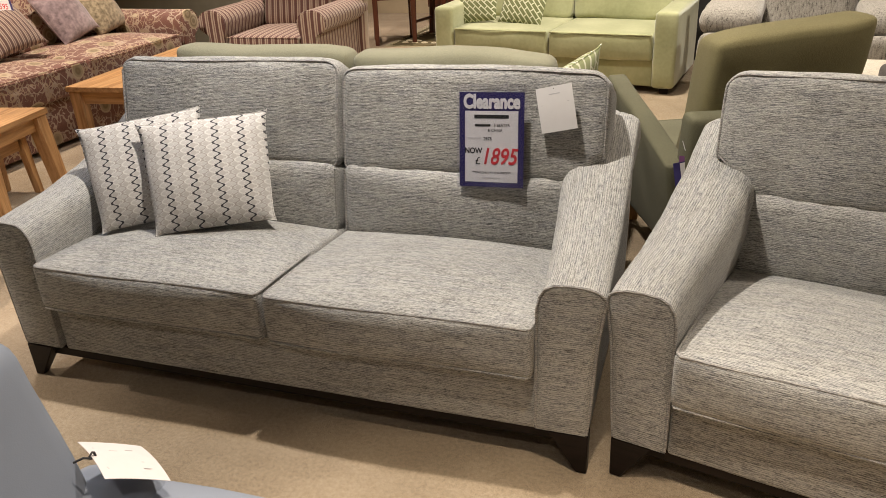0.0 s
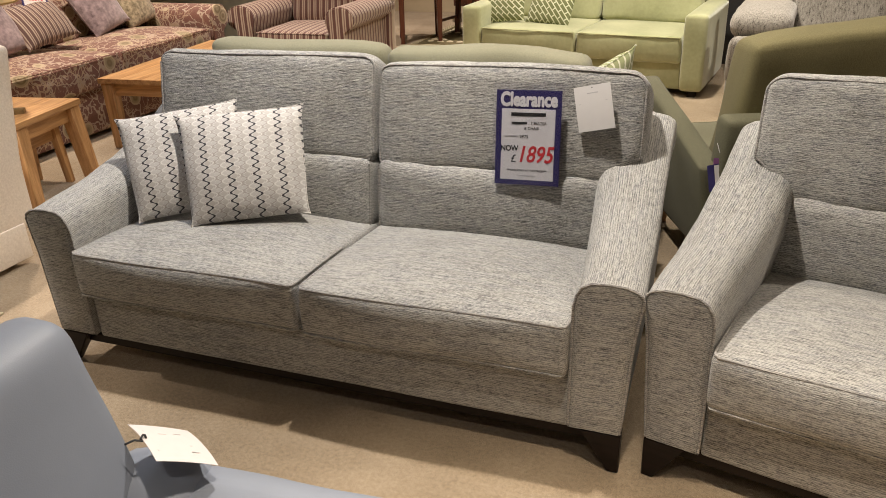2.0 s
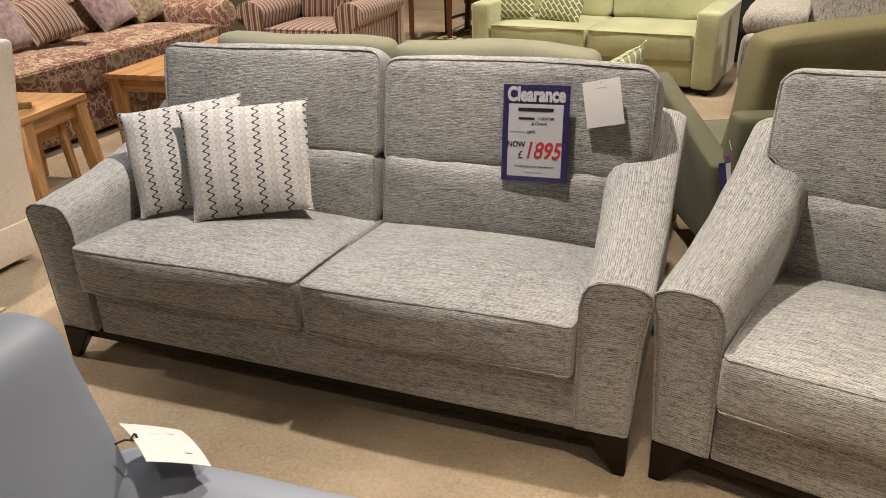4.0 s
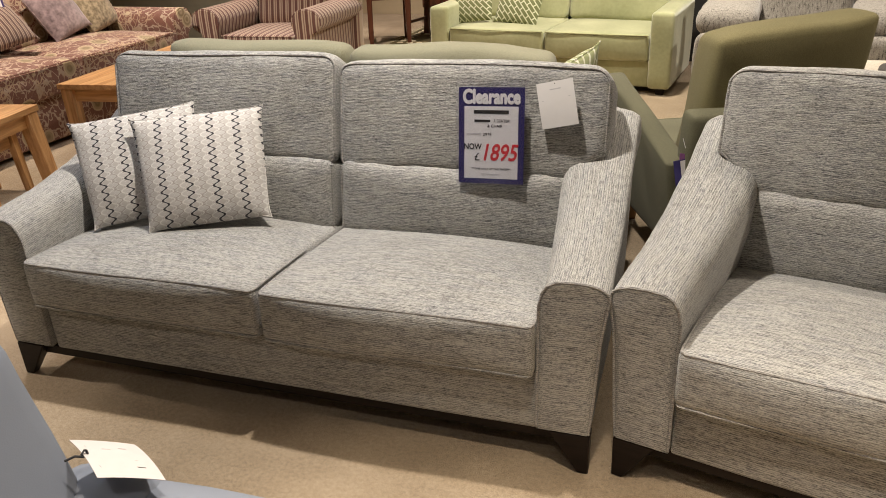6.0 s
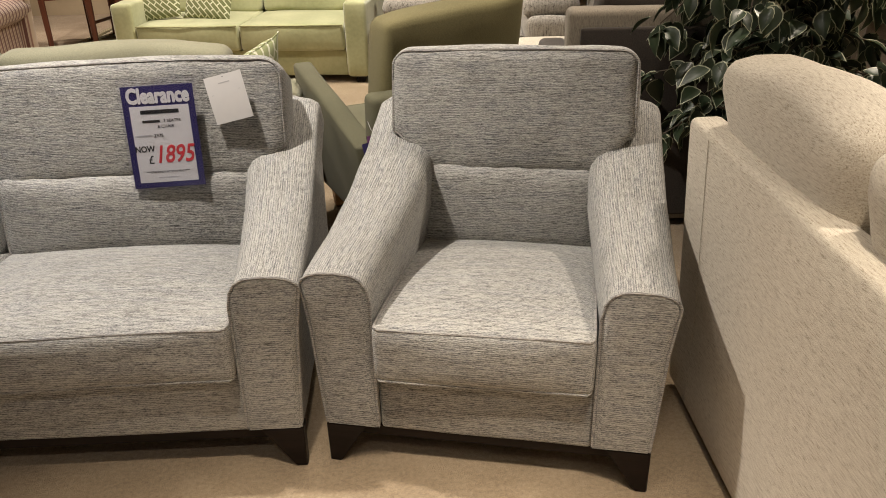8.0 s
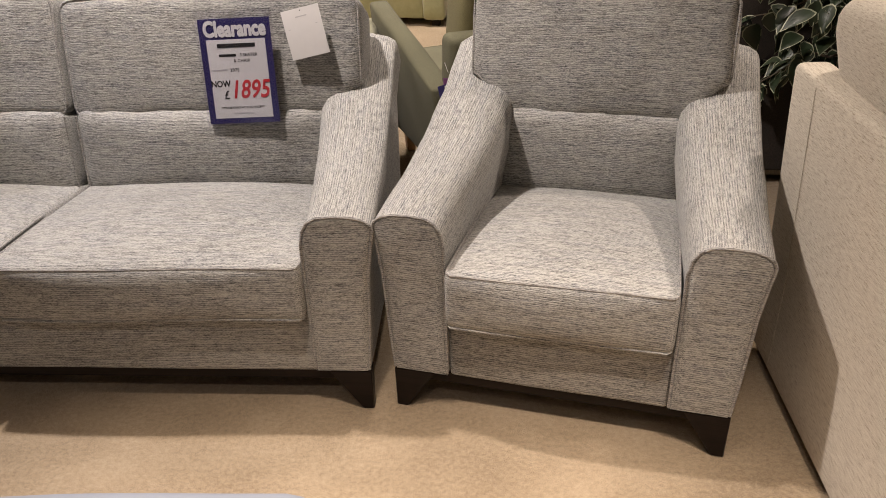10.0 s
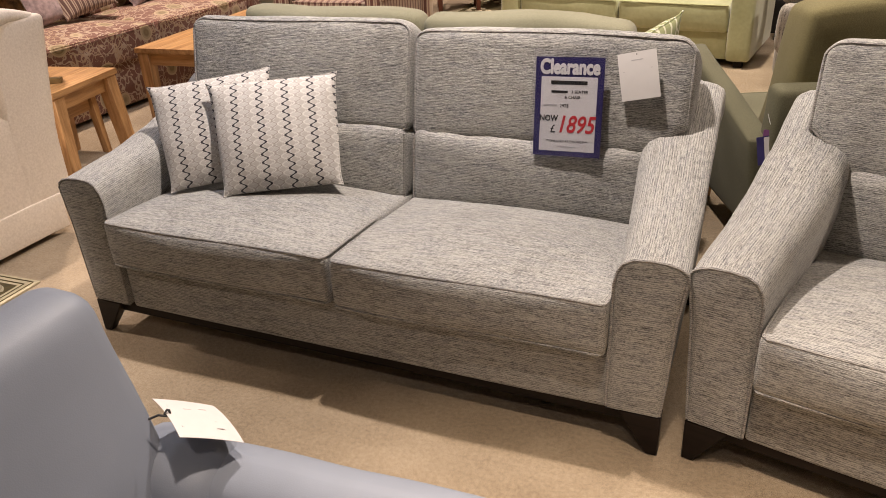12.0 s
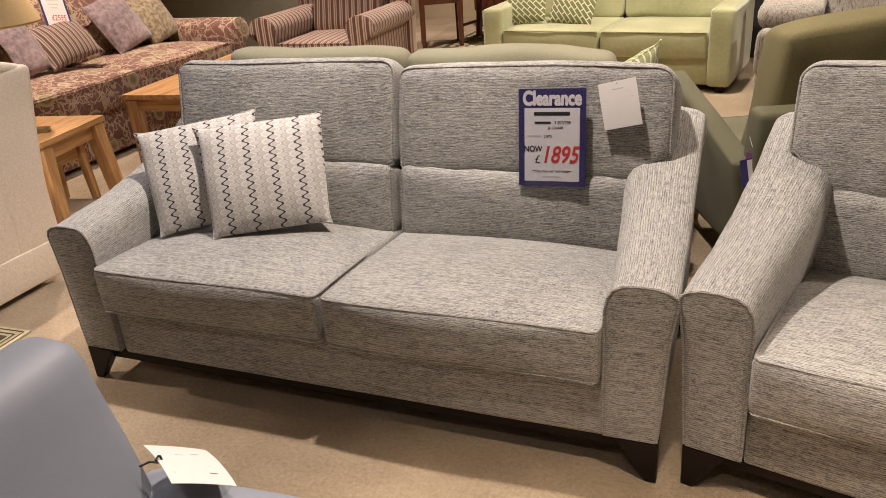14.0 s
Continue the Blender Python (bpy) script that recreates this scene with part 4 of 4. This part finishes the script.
# ---- tables ----
def oak_table(name, m, w, d, h, label, leg=0.065, splay=0.03, boards=4, group=""):
    ob = thing(name, m, label, "table", group)
    top = part("tabletop", box(-w / 2, w / 2, -d / 2, d / 2, h - 0.032, h - 0.004, 0.004), OAK_Y, ob)
    for k in range(boards):
        y0 = -w / 2 + w * k / boards
        part("board", box(y0 + 0.001, y0 + w / boards - 0.001, -d / 2, d / 2, h - 0.006, h, 0.0015), OAK_Y, top)
    for sx in (-1, 1):
        for sy in (-1, 1):
            x, y = sx * (w / 2 - 0.05), sy * (d / 2 - 0.05)
            part("leg", taper((x - leg / 2, x + leg / 2, y - leg / 2, y + leg / 2),
                              (x + sx * splay - leg * 0.42, x + sx * splay + leg * 0.42, y + sy * splay - leg * 0.42, y + sy * splay + leg * 0.42), h - 0.034, 0), OAK_Z, ob)
        part("apron", box(sx * (w / 2 - 0.05) - 0.011, sx * (w / 2 - 0.05) + 0.011, -d / 2 + 0.08, d / 2 - 0.08, h - 0.115, h - 0.034), OAK_Y, ob)
        part("apron", box(-w / 2 + 0.08, w / 2 - 0.08, sx * (d / 2 - 0.05) - 0.011, sx * (d / 2 - 0.05) + 0.011, h - 0.115, h - 0.034), OAK_X, ob)
    return ob


oak_table("side_table", pose(-3.51, 2.93, 0, 0, 0, 10.7), 0.52, 0.55, 0.467, "oak nest table with splayed square legs", 0.082, 0.035, 3, "nest of tables")
oak_table("side_table", pose(-3.46, 2.94, 0, 0, 0, 10.7), 0.27, 0.4, 0.38, "smaller oak nest table tucked under the larger one", 0.045, 0.02, 3, "nest of tables")
oak_table("coffee_table", pose(-3.39, 4.45, 0, 0, 0, 6), 0.62, 1.4, 0.46, "long oak coffee table in front of the floral sofa", 0.08, 0.0, 4)


def remote(m):
    ob = thing("remote_control", m, "small bronze-brown remote control on the oak table", "remote")
    part("case", box(-0.028, 0.028, -0.085, 0.085, 0, 0.026, 0.006), BRONZE, ob)
    for k in range(5):
        part("button", box(-0.012, 0.012, -0.06 + 0.025 * k, -0.045 + 0.025 * k, 0.021, 0.025, 0.002), CHROME, ob)
    return ob


remote(pose(-3.42, 2.86, 0.467, 0, 0, -55))


def table_lamp(m):
    ob = thing("table_lamp", m, "table lamp with mottled amber glass base and tan shade", "lamp")
    prof = [(0.0, 0.06), (0.02, 0.07), (0.05, 0.05), (0.1, 0.07), (0.18, 0.095), (0.3, 0.1), (0.4, 0.075), (0.48, 0.04), (0.58, 0.018)]
    part("lamp_base", loft([[(r * math.cos(k * math.pi / 12), r * math.sin(k * math.pi / 12), z) for k in range(24)] for z, r in prof]), AMBER, ob, "mottled amber glass base")
    part("shade", loft([[(r * math.cos(k * math.pi / 16), r * math.sin(k * math.pi / 16), z) for k in range(32)] for z, r in ((0.55, 0.27), (0.56, 0.275), (0.85, 0.16), (0.845, 0.155), (0.57, 0.265), (0.55, 0.265))], (False, False)), SHADE, ob, "tan fabric shade")
    return ob


table_lamp(pose(-3.6, 2.9, 0.467))


# ---- cushions of the other sofas ----
def standing(x, y, z, facing, tilt, turn=0.0):
    """A cushion pose: its face looks along the compass angle facing, it leans back by tilt and is turned in its own plane."""
    return pose(x, y, z, 0, 0, facing) @ pose(0, 0, 0, 90 - tilt, 0, 0) @ pose(0, 0, 0, 0, 0, turn)


throw_pillow("scatter_cushion", standing(-4.3, 3.99, 0.745, 90, 38, 6), 0.5, 0.16, STRIPE_C, "rose and cream striped cushion on the floral sofa", "cushions on the floral sofa", tall=0.66)
throw_pillow("scatter_cushion", standing(-4.42, 4.655, 0.775, 90, 28, 12), 0.43, 0.16, MAUVE, "mauve crushed velvet cushion on the floral sofa", "cushions on the floral sofa")
throw_pillow("scatter_cushion", standing(-4.33, 3.6, 0.77, 84, 30, 10), 0.43, 0.16, MAUVE, "mauve crushed velvet cushion on the floral sofa", "cushions on the floral sofa")
throw_pillow("scatter_cushion", standing(-4.46, 5.07, 0.75, 90, 25, 10), 0.4, 0.15, PAISLEY, "tan patterned cushion on the floral sofa", "cushions on the floral sofa")
throw_pillow("scatter_cushion", standing(-1.74, 6.45, 0.62, -10, 25, 8), 0.36, 0.12, LINKS_G, "green cushion with pale interlocking links on the lime sofa", "cushions on the lime sofa")
throw_pillow("scatter_cushion", standing(-1.33, 6.42, 0.62, -5, 28, -6), 0.38, 0.12, LINKS_G, "green cushion with pale interlocking links on the lime sofa", "cushions on the lime sofa")
throw_pillow("scatter_cushion", standing(-0.34, 3.03, 0.665, -104, 18, -6), 0.42, 0.14, LINKS, "green cushion with pale interlocking links on the sage sofa", "cushions on the sage sofa")


def second_sign(m):
    ob = thing("price_sign", m, "purple and white price sign propped on the floral sofa", "sign")
    part("purple_border", slab(0.207, 0.295, 0.0006), PURPLE, ob, "purple printed border")
    part("white_panel", slab(0.175, 0.235, 0.0005, (0, -0.014, 0.0005)), PAPER, ob, "white printed panel")
    letters("£2595", 0.055, RED, ob, (0.01, -0.06), "price", 0.0004, 0.84, 0.2)
    for k in range(3):
        bar(0.1 - 0.02 * k, 0.006, (0, 0.06 - 0.025 * k), GREY_INK, ob)
    return ob


second_sign(standing(-4.36, 4.05, 0.955, 90, 18, -10))


def chair_tag(m):
    ob = thing("paper_tag", m, "purple and white tag hanging from the olive armchair", "tag")
    part("card", loft([[(0.075 * math.cos(a) * 0.9, 0.085 * math.sin(a), z) for a in (0.5, 2.2, 3.64, 5.34)] for z in (-0.002, -0.0005)]), PLUM, ob, "plum folded card")
    part("backing", slab(0.135, 0.1, 0.0008, (0.0, -0.005, 0.0002)), PURPLE, ob, "navy and purple card")
    part("label", slab(0.105, 0.078, 0.0006, (0.01, 0.002, 0.0012)), PAPER, ob, "white printed label")
    bar(0.045, 0.009, (0.0, 0.008), BLACK, ob).location.z = 0.0014
    bar(0.012, 0.01, (0.01, -0.012), RED, ob).location.z = 0.0014
    bar(0.03, 0.004, (0.01, -0.03), GREY_INK, ob).location.z = 0.0014
    part("string", tube([(0.0, 0.04, 0.002), (-0.012, 0.06, 0.008), (-0.02, 0.09, 0.004), (-0.022, 0.12, -0.004)], 0.0012, 5), PAPER, ob, "white string")
    return ob


chair_tag(standing(0.185, 2.775, 0.51, 23.6, 8, 8))


# ---- rugs, dining furniture, black panel, plant ----
def rug(m, w, d, label):
    ob = thing("rug", m, label, "rug")
    part("field", box(-w / 2, w / 2, -d / 2, d / 2, 0.0, 0.008, 0.003), RUGB, ob)
    part("inner_field", box(-w / 2 + 0.06, w / 2 - 0.06, -d / 2 + 0.06, d / 2 - 0.06, 0.004, 0.0105, 0.002), RUGM, ob, "olive ground")
    for inset in (0.018, 0.042):
        part("border_line", tube([(sx * (w / 2 - inset), sy * (d / 2 - inset), 0.0075) for sx, sy in ((-1, -1), (1, -1), (1, 1), (-1, 1))], 0.004, 4, True), RUGM, ob, "dark border line")
    for ix in range(int((w - 0.16) / 0.11)):
        for iy in range(int((d - 0.16) / 0.11)):
            if ix in (0, int((w - 0.16) / 0.11) - 1) or iy in (0, int((d - 0.16) / 0.11) - 1) or (ix + iy) % 4 == 0:
                x, y = w / 2 - 0.115 - ix * 0.11, d / 2 - 0.115 - iy * 0.11
                a = [(x + 0.028 * math.cos(q) * (1 + 0.3 * math.cos(3 * q)), y + 0.028 * math.sin(q), 0.011) for q in (j * math.pi / 6 for j in range(12))]
                part("figure", tube(a, 0.007, 4, True), RUGD, ob)
    return ob


rug(pose(-2.98, 1.2, 0, 0, 0, 3), 1.16, 1.14, "small olive and cream oriental rug on the carpet")
rug(pose(-2.3, 8.3, 0, 0, 0, 0), 1.7, 1.3, "pale patterned rug under the dining furniture")


def side_chair(m, label):
    ob = thing("dining_chair", m, label, "chair", "dining chairs")
    part("seat", box(-0.23, 0.23, -0.23, 0.23, 0.56, 0.61, 0.012), MAHOGANY, ob)
    for sx in (-1, 1):
        part("leg", taper((sx * 0.2 - 0.03, sx * 0.2 + 0.03, -0.225, -0.165), (sx * 0.2 - 0.022, sx * 0.2 + 0.022, -0.22, -0.176), 0.57, 0), MAHOGANY, ob)
        part("back_post", taper((sx * 0.19 - 0.018, sx * 0.19 + 0.018, 0.26, 0.3), (sx * 0.2 - 0.026, sx * 0.2 + 0.026, 0.17, 0.225), 1.1, 0), MAHOGANY, ob)
        part("stretcher", box(sx * 0.2 - 0.011, sx * 0.2 + 0.011, -0.19, 0.2, 0.17, 0.2), MAHOGANY, ob)
    part("front_apron", box(-0.19, 0.19, -0.21, -0.19, 0.46, 0.56), MAHOGANY, ob)
    for k in range(3):
        part("back_rail", box(-0.19, 0.19, 0.235 + 0.025 * k, 0.255 + 0.025 * k, 0.72 + 0.14 * k, 0.78 + 0.14 * k), MAHOGANY, ob)
    return ob


side_chair(pose(-3.15, 7.95, 0, 0, 0, 25), "dark mahogany dining chair")
side_chair(pose(-2.75, 8.25, 0, 0, 0, -10), "dark mahogany dining chair beside another")


def sideboard(m):
    ob = thing("sideboard", m, "mahogany sideboard with drawers on short legs", "cabinet")
    part("carcass", box(-0.6, 0.6, 0, 0.42, 0.2, 0.85), MAHOGANY, ob)
    for sx in (-1, 1):
        for y in (0.03, 0.36):
            part("leg", taper((sx * 0.55 - 0.025, sx * 0.55 + 0.025, y - 0.025, y + 0.025), (sx * 0.55 - 0.018, sx * 0.55 + 0.018, y - 0.018, y + 0.018), 0.21, 0), MAHOGANY, ob)
    for i in range(3):
        for j in range(2):
            d = part("drawer", box(-0.585 + 0.39 * i, -0.205 + 0.39 * i, -0.015, 0.01, 0.23 + 0.3 * j, 0.51 + 0.3 * j, 0.005), MAHOGANY, ob)
            part("knob", puff(0.03, 0.03, 0.03, 0.014, n=(1, 1, 1), at=(-0.395 + 0.39 * i, -0.03, 0.37 + 0.3 * j), wob=0), CHROME, d)
    return ob


sideboard(pose(-2.6, 9.15, 0, 0, 0, 0))


# Black upright stands in for a dark strip beside the lime sofa.
def black_panel(m):
    ob = thing("black_panel", m, "tall plain black panel behind the sofas", "board")
    part("panel", box(-0.3, 0.3, -0.02, 0.02, 0.03, 1.9, 0.004), DARKP, ob)
    for sx in (-1, 1):
        part("foot", box(sx * 0.22 - 0.03, sx * 0.22 + 0.03, -0.15, 0.15, 0, 0.035, 0.004), DARKP, ob)
    return ob


black_panel(pose(0.3, 7.2, 0))


def wall_socket(m):
    ob = thing("wall_socket", m, "small black switch plate on the partition", "socket")
    part("plate", box(-0.06, 0.06, -0.012, 0, -0.09, 0.09, 0.003), DARKP, ob)
    part("switch", box(-0.02, 0.02, -0.02, -0.01, -0.03, 0.03, 0.003), CHROME, ob)
    return ob


wall_socket(pose(-5.1, 7.3, 0.95))


def fig_tree(m):
    rnd = random.Random(7)
    ob = thing("potted_fig", m, "variegated weeping fig with dark leaves edged in cream", "plant")
    part("pot", loft([[(r * math.cos(k * math.pi / 12), r * math.sin(k * math.pi / 12), z) for k in range(24)] for z, r in ((0, 0.15), (0.02, 0.16), (0.3, 0.2), (0.33, 0.215), (0.335, 0.2), (0.28, 0.19))]), POT, ob, "dark glazed pot")
    part("trunk", tube([(0, 0, 0.25), (0.015, 0.01, 0.5), (-0.01, 0.02, 0.8), (0.02, 0, 1.1), (0.01, 0.02, 1.45)], [0.022, 0.02, 0.017, 0.012, 0.005], 8), BARK, ob)
    tips = []
    for k in range(34):
        a, z = k * 2.4, 0.5 + 1.0 * k / 34
        ln = 0.28 + 0.3 * rnd.random()
        d = Vector((math.cos(a), math.sin(a), 0.45))
        pts = [Vector((0.01, 0.01, z))]
        for s in range(1, 6):
            f = s / 5
            pts.append(pts[0] + d * ln * f + Vector((0, 0, -0.35 * ln * f * f * 1.6)) + Vector((rnd.uniform(-1, 1), rnd.uniform(-1, 1), rnd.uniform(-1, 1))) * 0.02)
        part("branch", tube(pts, [0.007, 0.006, 0.005, 0.004, 0.003, 0.002], 5), BARK, ob)
        tips += [(p, (pts[min(5, i + 1)] - pts[i - 1]).normalized()) for i, p in enumerate(pts) if i > 0]
    verts, faces, mats = [], [], []
    outline = [(0.0, 0.0), (0.1, 0.16), (0.25, 0.28), (0.45, 0.33), (0.66, 0.26), (0.85, 0.12), (1.0, 0.0), (0.85, -0.12), (0.66, -0.26), (0.45, -0.33), (0.25, -0.28), (0.1, -0.16)]
    N = len(outline)
    for p, d in tips:
        for _ in range(8):
            ln, o = rnd.uniform(0.075, 0.12), p + Vector((rnd.gauss(0, 0.03), rnd.gauss(0, 0.03), rnd.gauss(0, 0.03)))
            f = (d * 0.5 + Vector((rnd.uniform(-1, 1), rnd.uniform(-1, 1), rnd.uniform(-1.5, 0.1)))).normalized()
            s = f.cross(Vector((rnd.uniform(-0.5, 0.5), rnd.uniform(-0.5, 0.5), 1))).normalized()
            u, b = s.cross(f), len(verts)
            for ring in (1.0, 0.9):
                for x, y in outline:
                    x2 = 0.5 + (x - 0.5) * ring
                    verts.append(o + f * ln * x2 + s * ln * y * 0.9 * ring + u * ln * (abs(y) * ring * 0.35 - 0.3 * x2 * x2))
            verts.append(o + f * ln * 0.5 - u * ln * 0.09)
            for i in range(N):
                j = (i + 1) % N
                faces.append((b + i, b + j, b + N + j, b + N + i)), mats.append(1 if rnd.random() < 0.86 else 0)
                faces.append((b + N + i, b + N + j, b + 2 * N)), mats.append(0)
    me = bpy.data.meshes.new("foliage")
    me.from_pydata(verts, [], faces)
    me.materials.append(GREENLEAF), me.materials.append(CREAMLEAF)
    me.polygons.foreach_set("material_index", mats)
    me.polygons.foreach_set("use_smooth", [True] * len(faces))
    crown = new("foliage", me)
    crown.parent = ob
    tagged(crown, "dark green leaves with cream edges", kind="stuff")
    return ob


fig_tree(pose(1.62, 2.75, 0))
